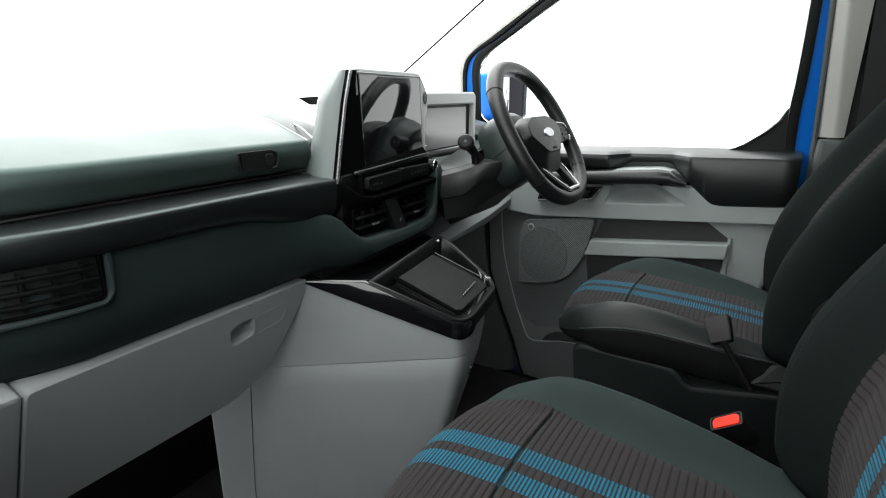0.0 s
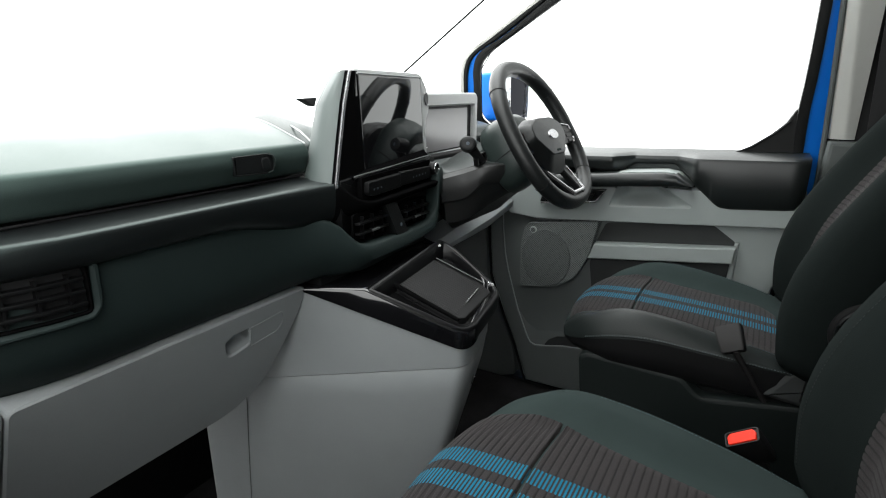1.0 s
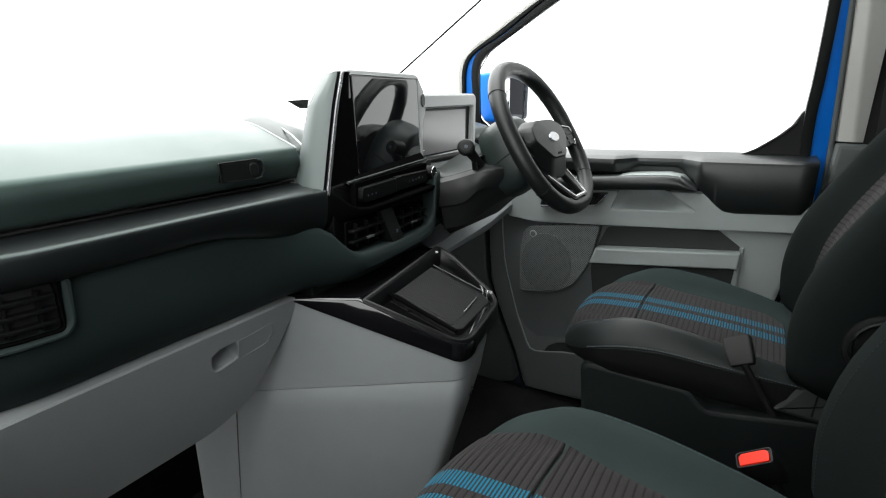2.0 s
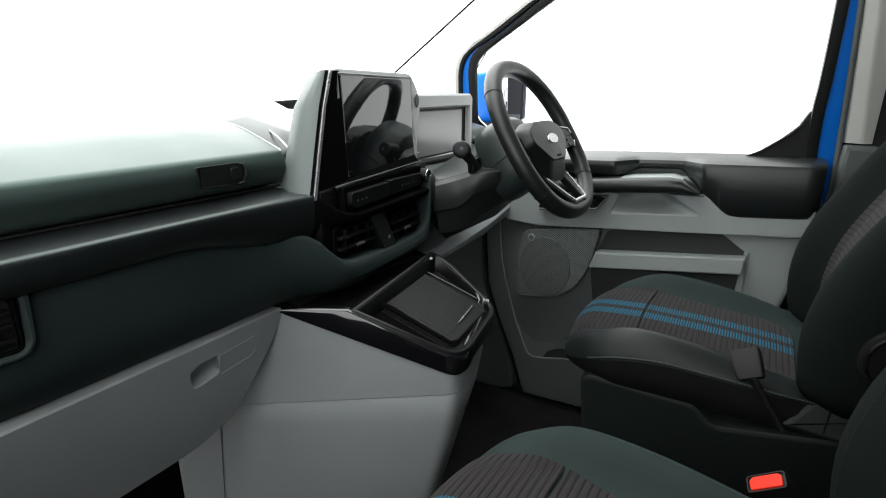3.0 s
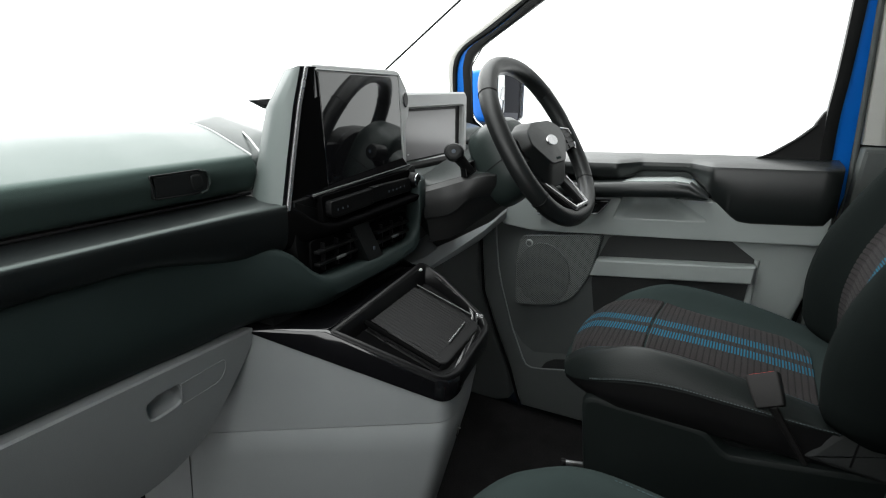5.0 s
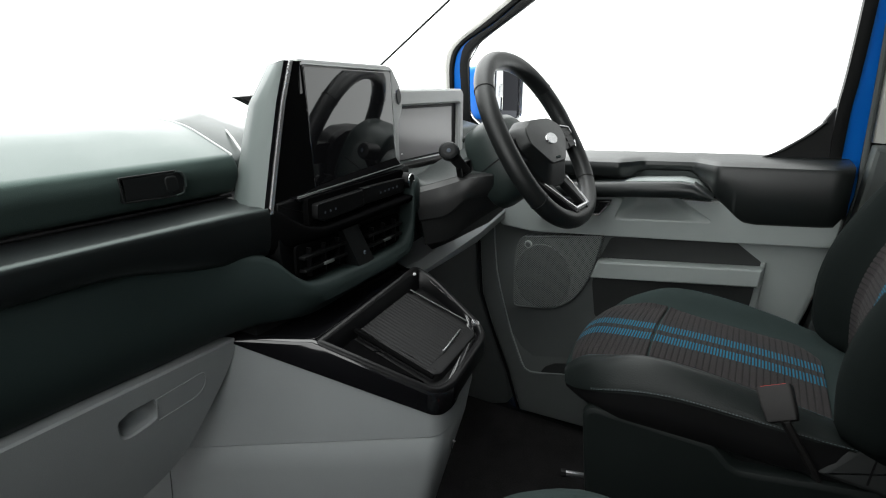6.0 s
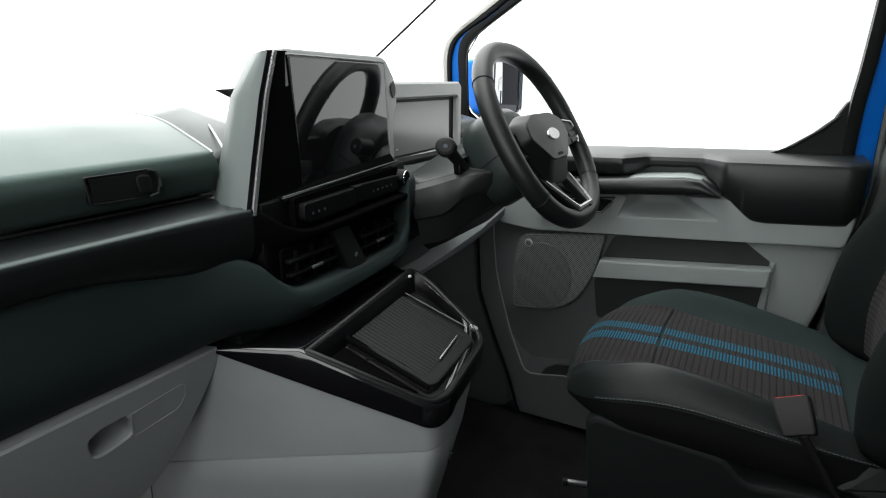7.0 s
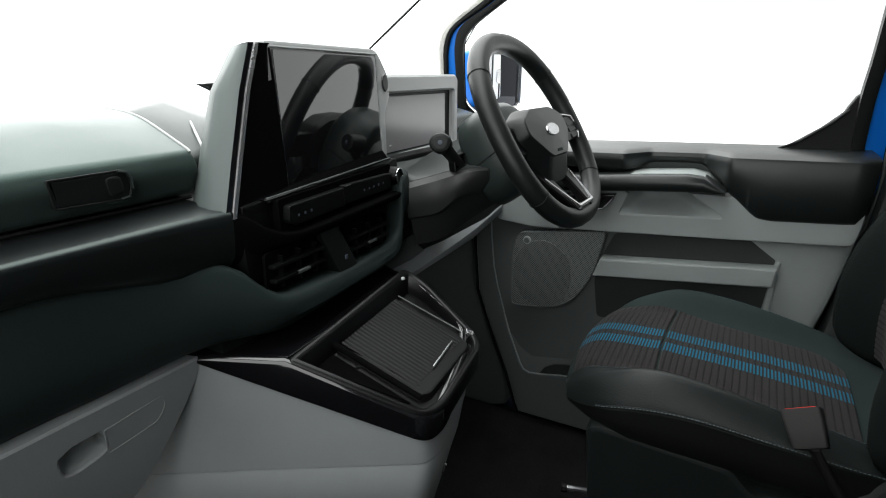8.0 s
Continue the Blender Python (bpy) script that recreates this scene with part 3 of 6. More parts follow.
# dark upper trim: one sill roll with a notch over the grab handle
PROUD = [(-0.84, 0.10), (-0.66, 0.14), (-0.365, 0.145), (-0.318, 0.092), (-0.20, 0.090), (-0.150, 0.148), (0.10, 0.15)]
UNDER = [(-0.84, 0.675), (-0.60, 0.668), (-0.385, 0.668), (-0.345, 0.672), (-0.312, 0.686), (-0.212, 0.690), (-0.165, 0.664), (-0.145, 0.640), (-0.10, 0.600), (-0.085, 0.590), (-0.06, 0.588), (0.06, 0.598), (0.085, 0.602), (0.0975, 0.620)]
loops = []
for x in span(-0.84, -0.40, 6) + span(-0.385, -0.14, 40) + span(-0.133, -0.05, 14) + span(-0.03, 0.0975, 8):
    p, zb = table(x, PROUD), table(x, UNDER)
    zt = 0.711 + (x + 0.62) * 0.030
    yf = 1.695 - p
    end = 0.012 * ease((x - 0.08) / 0.02)
    r = 0.011
    loops.append([(x, 1.74, zt), (x, 1.70, zt + 0.001), (x, yf + 0.045, zt - 0.001), (x, yf + r + 0.008, zt - 0.004), (x, yf + r * 0.35 + end, zt - 0.009), (x, yf + end, zt - 0.018), (x, yf + end, (zt + zb) / 2), (x, yf + 0.003 + end, zb + 0.010), (x, yf + 0.010 + end, zb + 0.002), (x, yf + 0.03, zb), (x, 1.66, zb + 0.002), (x, 1.74, zb + 0.01)])
part("sill_roll", rings(bmesh.new(), loops), SILL, door, "charcoal soft door-sill trim with a notch", 45)
part("upper_backing", slab(fillet([(-0.72, 0.60), (-0.06, 0.60), (-0.06, 0.70), (-0.72, 0.695)], 0.01), FACE_Y(1.66), 0.0, 0.04, 0.003), PAD, door, "charcoal trim behind the grab handle")
# grab handle: a thick dark bar with a lighter upper lip
handle = [(-0.56, 0.632, 0.0185), (-0.40, 0.6455, 0.0185), (-0.33, 0.6525, 0.0185), (-0.27, 0.6575, 0.0185), (-0.225, 0.6610, 0.0185), (-0.192, 0.6610, 0.0160), (-0.172, 0.6545, 0.0100), (-0.150, 0.6480, 0.0025)]
loops = []
for x, z, h in handle:
    loops.append([(x, 1.56 - dy, z + dz) for dy, dz in ((0.0, -h), (0.044, -h), (0.050, -h * 0.8), (0.053, 0.0), (0.049, h * 0.75), (0.042, h), (0.0, h))])
part("grab_handle", rings(bmesh.new(), loops), SILL, door, "charcoal plastic grab handle", 50)
part("handle_lip", strip([((-0.360, 1.530, 0.667), (-0.352, 1.615, 0.660)), ((-0.318, 1.520, 0.674), (-0.330, 1.615, 0.671)), ((-0.225, 1.520, 0.682), (-0.224, 1.615, 0.680)), ((-0.196, 1.520, 0.680), (-0.190, 1.615, 0.674)), ((-0.160, 1.530, 0.655), (-0.160, 1.615, 0.645))], -0.003, (0, 0, 1)), DOORGREY, door, "grey ledge over the handle")
# scooped pull recess under the handle
bm = bmesh.new()
rows_ = []
for k in range(17):
    t = k / 16
    x0, x1 = -0.364 + 0.226 * t, -0.346 + 0.130 * t
    w = 0.060 * ease(6 * t) * ease(3.0 * (1 - t))
    z0, z1 = 0.569 + 0.017 * t, 0.624 + 0.010 * t
    rows_.append([(x0 * (1 - q) + x1 * q, 1.5562 + w * f, z0 * (1 - q) + z1 * q) for q, f in ((-0.06, -0.02), (0.02, 0.0), (0.06, 0.08), (0.22, 0.42), (0.40, 0.80), (0.50, 0.94), (0.64, 1.0), (1.0, 1.0))])
part("recess_shelf", rings(bm, rows_, close=False), DOORGREY, door, "sloping shelf of the pull recess", 50)
# window switches
pad = fillet([(-0.565, 0.565), (-0.395, 0.583), (-0.372, 0.618), (-0.555, 0.60)], 0.006)
sw = part("switch_panel", slab(pad, FACE_Y(1.56), 0.0, 0.03, 0.003), PIANO, door, "gloss black window switch panel")
part("switch_edge", tube([(-0.56, 1.529, 0.563), (-0.398, 1.529, 0.582), (-0.374, 1.529, 0.612)], 0.0022, 6), CHROME, sw, "chrome edge line")
for k in (0, 1):
    part("switch", slab(fillet([(-0.545 + 0.075 * k, 0.573 + 0.008 * k), (-0.485 + 0.075 * k, 0.580 + 0.008 * k), (-0.475 + 0.075 * k, 0.600 + 0.008 * k), (-0.54 + 0.075 * k, 0.593 + 0.008 * k)], 0.004), FACE_Y(1.53), 0.0, 0.008, 0.003), BLACK, sw)
# loudspeaker field
spk = fillet([(-0.618, 0.488), (-0.388, 0.520), (-0.412, 0.40), (-0.455, 0.325), (-0.515, 0.288), (-0.628, 0.276), (-0.632, 0.42)], [0.025, 0.018, 0.05, 0.03, 0.03, 0.018, 0.03], 5)
lsp = part("loudspeaker", slab(spk, FACE_Y(1.592), 0.0, 0.036, 0.005), GRILLE, door, "grey perforated loudspeaker cover")
part("grille_ring", slab([(-0.545 + 0.079 * math.cos(2 * math.pi * i / 40), 0.382 + 0.093 * math.sin(2 * math.pi * i / 40)) for i in range(40)], FACE_Y(1.556), 0.0, 0.0035, 0.002), GRILLEDARK, lsp, "round perforated grille")
part("tweeter", disc(FACE_Y(1.556) @ Matrix.Translation((-0.589, 0.469, 0)), 0.011, 0.0, 0.004, 0.002, 20), DOORGREY, lsp)
part("tweeter_middle", disc(FACE_Y(1.552) @ Matrix.Translation((-0.589, 0.469, 0)), 0.0075, 0.0, 0.0015, 0.001, 20), GRILLEDARK, lsp)
part("rim", tube([(x, 1.556, z) for x, z in inset(spk, 0.002)], 0.0018, 6, True), DOORLOW, lsp)
# map pocket: a bar over a flat dark plate that paints the hollow's shade
opening = fillet([(-0.40, 0.45), (-0.375, 0.512), (-0.095, 0.541), (-0.028, 0.494), (-0.032, 0.38), (-0.02, 0.30), (-0.40, 0.28), (-0.415, 0.38)], 0.012)
part("pocket_hollow_shade", slab(opening, FACE_Y(1.592), 0.0, 0.004, 0.001), DOORDARK, door, "dark plate for the shaded hollow of the door pocket")
barp = fillet([(-0.398, 0.452), (-0.030, 0.490), (-0.032, 0.446), (-0.415, 0.402)], 0.003)
part("pocket_bar", slab(barp, FACE_Y(1.586), 0.0, 0.034, 0.006), DOORGREY, door)
part("pocket_side", slab(fillet([(-0.035, 0.50), (-0.024, 0.50), (-0.030, 0.28), (-0.05, 0.28)], 0.003), FACE_Y(1.60), 0.0, 0.020, 0.004), DOORGREY, door, "pale edge of the door pocket")
for k in range(3):
    part("lock_mark", slab(fillet([(-0.505 + 0.012 * (k % 2), 0), (-0.497 + 0.012 * (k % 2), 0), (-0.497 + 0.012 * (k % 2), 0.006), (-0.505 + 0.012 * (k % 2), 0.006)], 0.001), frame_at((0.0, 1.655 - 0.014 * k, 0.7125), (1, 0, 0), (0, 1, 0), (0, 0, 1)), 0, 0.0015, 0.0005), ICON, door)

# rear door pillar with pale upper and darker lower trim
bp = thing("pillar_rear", (0.2, 1.6, FLOOR), "grey two-tone trim of the pillar behind the door", "pillar", kind="structure")
lowt = [(0.02, -0.09), (0.32, -0.09), (0.24, 0.5), (0.192, 0.768), (0.128, 0.768), (0.118, 0.6), (0.09, 0.42)]
loops = []
for z in span(0.772, 1.46, 10):
    k = (z - 0.772) / 0.688
    lip, ridge, back = 0.1275 - 0.046 * k, 0.1610 - 0.062 * k, 0.1800 - 0.004 * k
    lean = 0.14 * (z - 0.772)
    loops.append([(lip, 1.668 - lean, z), (lip + 0.004, 1.656 - lean, z), (ridge - 0.006, 1.645 - lean, z), (ridge, 1.6435 - lean, z), (ridge + 0.006, 1.645 - lean, z), (back, 1.652 - lean, z), (back, 1.69 - lean, z), (lip, 1.69 - lean, z)])
part("upper_trim", rings(bmesh.new(), loops), PILLARTRIM, bp, "pale grey upper pillar trim")
part("lower_trim", slab(fillet(lowt, 0.006), FACE_Y(1.66), 0.0, 0.05, 0.010), PILLARLOW, bp, "darker grey lower pillar trim")
part("backing", box((0.10, 1.690, 0.5), (0.2, 1.70, 1.46), 0.002), BLACK, bp)
part("seal", tube([(0.075, 1.655, 0.40), (0.108, 1.658, 0.52), (0.124, 1.66, 0.66), (0.1205, 1.662, 0.772), (0.1135, 1.645, 0.90), (0.101, 1.618, 1.09), (0.078, 1.565, 1.46)], 0.006, 8), PILLARLOW, bp, "grey lip beside the door frame")
belt = [(0.20 - (z - 0.6) * 0.045, 1.585, z) for z in span(0.30, 1.46, 8)]
single("seat_belt", strip([((x, y, z), (x + 0.075, y - 0.02, z)) for x, y, z in belt], 0.002, (0, -1, 0)), BLACK, (0.2, 1.58, 0.3), "black seat-belt webbing hanging beside the pillar", "seat belt")
single("wall_quarter", box((0.15, 1.665, -0.18), (0.86, 1.70, 1.48), 0.004), BLACK, (0.5, 1.65, 0), "dark side trim behind the driver's pillar", "wall", kind="structure")

# kick panel by the driver's feet
single("kick_panel", slab(fillet([(-1.05, -0.10), (-0.70, -0.10), (-0.64, -0.08), (-0.658, 0.025), (-0.707, 0.140), (-0.760, 0.284), (-0.769, 0.40), (-0.774, 0.62), (-0.76, 0.70), (-1.05, 0.70)], [0.01, 0.01, 0.03, 0.02, 0.03, 0.03, 0.03, 0.03, 0.01, 0.01]), FACE_Y(1.64), 0.0, 0.046, 0.01), KICK, (-0.85, 1.55, FLOOR),
       "dark grey kick panel at the driver's footwell", "panel", kind="structure")

single("sill_driver", box((-1.1, 1.60, -0.3), (0.4, 1.78, -0.092), 0.01), DARK, (-0.3, 1.7, 0), "black sill plate under the driver's door", "sill", kind="structure")

# outside mirror, turned in towards the driver
mir = thing("door_mirror", (-0.86, 1.9, 0.74), "blue capped outside mirror on a black arm", "mirror")
MN = Vector((0.99, -0.12, 0.0)).normalized()
MT = Vector((0, 0, 1)).cross(MN)
MM = frame_at((-0.815, 1.895, 0.868), MT, (0, 0, 1), MN)
rimo = fillet([(-0.092, -0.092), (0.092, -0.092), (0.094, 0.080), (-0.088, 0.088)], 0.026)
loops = [[MM @ Vector((x * f, y * f, c)) for x, y in rimo] for c, f in ((-0.155, 0.60), (-0.145, 0.80), (-0.105, 0.94), (-0.05, 0.99), (-0.01, 1.0))]
part("cap", rings(bmesh.new(), loops), BLUE, mir, "blue painted mirror cap")
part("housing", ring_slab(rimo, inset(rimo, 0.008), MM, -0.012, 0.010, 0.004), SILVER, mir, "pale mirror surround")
part("mirror_glass", slab(inset(rimo, 0.007), MM, -0.012, 0.000, 0.001), MIRROR, mir, "mirror glass with its dark reflection in the colour")
# pale plate and its small details paint the white reflection left on the glass
part("mirror_reflection", slab(fillet([(-0.084, -0.070), (-0.030, -0.055), (-0.034, 0.076), (-0.080, 0.080)], 0.012), MM, -0.004, 0.004, 0.002), PILLAR, mir, "bright reflection on the mirror glass, put in as a pale plate")
part("reflection_detail", slab(fillet([(-0.060, -0.010), (-0.036, -0.014), (-0.036, 0.030), (-0.056, 0.024)], 0.006), MM, 0.003, 0.007, 0.002), SILVER, mir)
part("reflection_gap", slab(fillet([(-0.046, -0.060), (-0.040, -0.060), (-0.038, -0.014), (-0.044, -0.014)], 0.001), MM, 0.003, 0.006, 0.001), BLACK, mir)
part("arm", slab(fillet([(-0.93, 0.735), (-0.82, 0.73), (-0.84, 0.785), (-0.92, 0.785)], 0.015), frame_at((0, 1.73, 0), (1, 0, 0), (0, 0, 1), (0, 1, 0)), 0.0, 0.13, 0.005), BLACK, mir, "black plastic mirror arm")
side = thing("van_side", (1.2, 1.75, -0.35), "blue van body side with a dark panel at window height", "van body", kind="structure")
part("lower_side", box((0.16, 1.705, -0.35), (2.6, 1.82, 0.74), 0.02), BLUE, side, "blue painted steel")
# unseen panel, added so that reflections of the van side turn dark here
part("dark_upper_side", box((0.19, 1.71, 0.75), (2.6, 1.80, 1.4), 0.02), VOID, side, "unseen black panel at window height, added for dark reflections")
part("door_skin", slab(fillet([(-0.9, -0.3), (0.15, -0.3), (0.15, 0.69), (-0.9, 0.69)], 0.03), FACE_Y(1.82), 0.0, 0.075, 0.02), BLUE, side, "blue painted outer door skin")

# ---- dashboard ----
dash = thing("dashboard", (-0.8, 0.86, 0.5), "charcoal and grey dashboard across the cab", "dashboard")
lid = fillet([(-1.15, 0.80), (-1.02, 0.834), (-0.88, 0.8405), (-0.79, 0.836), (-0.672, 0.8015), (-0.664, 0.784), (-0.678, 0.752), (-0.70, 0.749), (-1.15, 0.75)], [0.01, 0.05, 0.03, 0.06, 0.007, 0.02, 0.010, 0.0, 0.0], 6)


def lid_end(x, z, f):
    """The far end of the lid, rounded over; it runs on a little further towards the windscreen."""
    back = max(0.0, -0.672 - x)
    return (x - 0.010 * f * f, 0.676 + 0.16 * back + 0.010 * math.sin(f * math.pi / 2), z - 0.008 * f * f if z > 0.775 else z + 0.004 * f * f)


def passenger_end(y):
    """The dash draws back in a curve towards the passenger door."""
    k = max(0.0, 0.31 - y)
    return -2.0 * k * k if k < 0.15 else -0.045 - 0.6 * (k - 0.15)


loops = [[(x + passenger_end(y), y, z) for x, z in lid] for y in span(0.03, 0.31, 12) + span(0.34, 0.60, 5)]
loops += [[lid_end(x, z, f) for x, z in lid] for f in (0.0, 0.35, 0.65, 0.9, 1.0)]
upper = part("upper_box_lid", rings(bmesh.new(), loops), LID, dash, "charcoal upper storage lid", 34)
# the light caught by the lid's rounded end, drawn as a pale bar
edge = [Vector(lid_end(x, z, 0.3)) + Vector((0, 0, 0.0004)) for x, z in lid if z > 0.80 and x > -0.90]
part("lid_edge_highlight", tube(edge, 0.0016, 8), HOUSING, upper, "highlight on the lid's end edge, put in as pale grey")
part("top_seam", tube([(-0.672, 0.698, 0.800), (-0.74, 0.738, 0.815), (-0.86, 0.815, 0.826), (-0.98, 0.90, 0.832)], 0.0016, 6), HOUSING, dash, "pale seam beside the lid")
# handle slot in the lid's face
slot = fillet([(0.528, 0.7935), (0.600, 0.7935), (0.606, 0.778), (0.600, 0.7625), (0.530, 0.765)], [0.003, 0.006, 0.012, 0.006, 0.003])
hs = part("lid_handle", ring_slab(slot, inset(slot, 0.002), FACE_X(-0.6652), -0.006, 0.0004, 0.0003), DARK, upper, "sunk black handle of the lid")
part("handle_back", slab(inset(slot, 0.0025), FACE_X(-0.669), 0.0, 0.0042, 0.0005), DARK, hs)
part("handle_latch", slab(fillet([(0.578, 0.788), (0.594, 0.788), (0.596, 0.770), (0.580, 0.768)], 0.006), FACE_X(-0.6655), 0.0, 0.0028, 0.002), DARK, hs, "rounded finger catch")
# lighter bar that paints the light on the slot's end
part("handle_rim", tube([(-0.6638, y, z) for y, z in ((0.592, 0.7925), (0.600, 0.7905), (0.604, 0.784), (0.604, 0.773), (0.600, 0.766), (0.590, 0.7645))], 0.0014, 6), PAD, hs, "lit end of the handle slot, put in as a lighter bar")
part("lid_gap", tube([(-0.683, y, 0.7475) for y in span(0.03, 0.68, 4)], 0.002, 6), BLACK, dash)


XE = [(0.03, -0.616), (0.46, -0.616), (0.60, -0.612), (0.66, -0.606), (0.69, -0.600), (0.72, -0.594), (0.76, -0.589), (0.90, -0.603), (1.03, -0.620)]
ZE = [(0.03, 0.7415), (0.672, 0.7415), (0.684, 0.7370), (0.698, 0.7260), (0.714, 0.7130), (0.735, 0.7025), (0.76, 0.6985), (1.03, 0.6955)]
yb = span(0.03, 0.46, 8) + span(0.49, 0.64, 7) + [0.648, 0.656, 0.664, 0.672] + span(0.68, 0.78, 14) + span(0.80, 1.03, 10)
loops = []
for y in yb:
    xe, zt = curve(y, XE), table(y, ZE)
    zb = 0.700 - 0.028 * ease((y - 0.46) / 0.18) + 0.008 * ease((y - 0.68) / 0.06)
    xe += passenger_end(y)
    h = (zt - zb) / 0.042
    loops.append([(-0.95, y, zt + 0.005), (xe - 0.06, y, zt + 0.0035), (xe - 0.009, y, zt), (xe - 0.0032, y, zt - 0.0012 * h), (xe - 0.0008, y, zt - 0.0035 * h), (xe, y, zt - 0.0075 * h), (xe - 0.0015, y, zt - 0.022 * h), (xe - 0.005, y, zt - 0.032 * h), (xe - 0.012, y, zt - 0.039 * h), (xe - 0.022, y, zb), (-0.95, y, zb)])
part("shelf", rings(bmesh.new(), loops[:19]), SHELF, dash, "satin black shelf below the lid", 50)
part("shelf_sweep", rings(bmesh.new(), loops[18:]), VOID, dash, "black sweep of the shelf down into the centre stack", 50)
XF_DASH = [(0.03, -0.640), (0.46, -0.640), (0.54, -0.636), (0.60, -0.626), (0.65, -0.608), (0.70, -0.583), (0.74, -0.577), (0.80, -0.583), (0.90, -0.597), (0.97, -0.608), (1.03, -0.618), (1.07, -0.634), (1.09, -0.660)]
ZF_DASH = [(0.03, 0.701), (0.50, 0.701), (0.57, 0.697), (0.62, 0.690), (0.650, 0.6855), (0.672, 0.674), (0.690, 0.652), (0.705, 0.638), (0.723, 0.630), (0.76, 0.6265), (0.85, 0.619), (0.95, 0.6145), (0.980, 0.6150), (0.996, 0.6195), (1.006, 0.628), (1.013, 0.642), (1.017, 0.660), (1.020, 0.690), (1.025, 0.712), (1.034, 0.722), (1.05, 0.726), (1.09, 0.724)]
loops = []
for y in span(0.03, 0.33, 13) + span(0.36, 0.46, 4) + span(0.48, 0.98, 42) + span(0.985, 1.035, 22) + span(1.045, 1.09, 6):
    xf, zt = curve(y, XF_DASH) + passenger_end(y), curve(y, ZF_DASH)
    zb = 0.5655
    drop = min(zt, 0.70) - zb
    u = 1.0 + 1.3 * ease((y - 0.52) / 0.22)
    loops.append([(-0.95, y, zt - 0.003), (xf - 0.05, y, zt - 0.003), (xf - 0.013, y, zt - 0.001), (xf - 0.007, y, zt - 0.0025), (xf - 0.003, y, zt - 0.006), (xf - 0.001, y, zt - 0.012), (xf, y, zt - 0.26 * drop), (xf, y, zt - 0.45 * drop), (xf - 0.003 * u * u, y, zt - 0.64 * drop), (xf - 0.011 * u, y, zt - 0.82 * drop), (xf - 0.022 * u, y, zt - 0.93 * drop), (xf - 0.032 * u, y, zb), (-0.95, y, zb)])
part("fascia", rings(bmesh.new(), loops), FASCIA, dash, "charcoal soft fascia with a lip round the centre vents", 50)


def drawn_back(bm):
    """Bends a flat piece so that it follows the dash back towards the passenger door."""
    for y in span(0.06, 0.30, 7):
        bmesh.ops.bisect_plane(bm, geom=bm.verts[:] + bm.edges[:] + bm.faces[:], plane_co=(0, y, 0), plane_no=(0, 1, 0))
    for v in bm.verts:
        v.co.x += passenger_end(v.co.y)
    return bm


def vent(name, m, w, h, slats, parent, posts=3, tab=True, rim=True):
    """An air vent: sunk box, surround, level slats, upright vanes and a tab. Local a across, b up, c out."""
    fit = drawn_back if rim else (lambda bm: bm)
    o = fillet([(0, 0), (w, 0), (w, h), (0, h)], 0.008)
    if rim:
        v = part(name, fit(ring_slab(o, inset(o, 0.003), m, -0.006, 0.0, 0.001)), VOID, parent, "black air vent")
        part("vent_back", fit(slab(inset(o, 0.004), m, -0.008, -0.006, 0.0)), BLACK, v)
    else:
        v = part(name, fit(slab(inset(o, 0.001), m, -0.010, -0.006, 0.0)), VOID, parent, "black air vent")
    for k in range(slats):
        z = h * (k + 1) / (slats + 1)
        part("slat", fit(slab(fillet([(0.006, z - 0.0022), (w - 0.006, z - 0.0022), (w - 0.006, z + 0.0022), (0.006, z + 0.0022)], 0.001), m, -0.006, 0.004, 0.001)), SWITCH, v)
    for k in range(posts):
        x = w * (k + 0.7) / (posts + 0.4)
        part("vane", fit(slab([(x - 0.0012, 0.007), (x + 0.0012, 0.007), (x + 0.0012, h - 0.007), (x - 0.0012, h - 0.007)], m, -0.007, 0.001, 0.0)), DEEP, v)
    if tab:
        z = h / (slats + 1)
        part("tab", fit(slab(fillet([(w * 0.52 - 0.012, z - 0.0015), (w * 0.52 + 0.012, z - 0.0015), (w * 0.52 + 0.012, z + 0.0025), (w * 0.52 - 0.012, z + 0.0025)], 0.001), m, 0.002, 0.006, 0.001)), KICK, v, "small grey tab")
    return v


# passenger vent with its wide surround
sur = fillet([(0.03, 0.708), (0.312, 0.708), (0.312, 0.652), (0.300, 0.638), (0.03, 0.634)], [0.004, 0.004, 0.012, 0.012, 0.004], 5)
part("vent_surround", drawn_back(ring_slab(sur, inset(sur, 0.010), FACE_X(-0.648), -0.004, 0.017, 0.006)), FASCIA, dash)
vent("passenger_vent", FACE_X(-0.634) @ Matrix.Translation((0.036, 0.647, 0)), 0.264, 0.057, 3, dash, 9)

# lower glovebox lid
gl = thing("glovebox", (-0.68, 0.4, 0.4), "grey lower glovebox lid with a sunk handle", "glovebox")
GA = radians(13)
GM = frame_at((-0.672, 0, 0.565), (0, 1, 0), (math.sin(GA), 0, math.cos(GA)), (math.cos(GA), 0, -math.sin(GA)))
lidp = fillet([(0.2092, -0.003), (0.652, -0.003), (0.635, -0.05), (0.60, -0.112), (0.565, -0.162), (0.50, -0.19), (0.185, -0.19)], [0.010, 0.010, 0.03, 0.05, 0.04, 0.03, 0.014], 5)
HC = Vector((0.507, -0.053))


def hollow_point(x, y, f=1.0):
    """The point of the oval finger hollow that lies towards a point of the lid's edge."""
    d = (Vector((x, y)) - HC).normalized()
    e = Vector((d.x * 0.985 + d.y * 0.174, -d.x * 0.174 + d.y * 0.985))
    r = f / (abs(e.x / 0.022) ** 4 + abs(e.y / 0.017) ** 4) ** 0.25
    return (HC.x + d.x * r, HC.y + d.y * r)


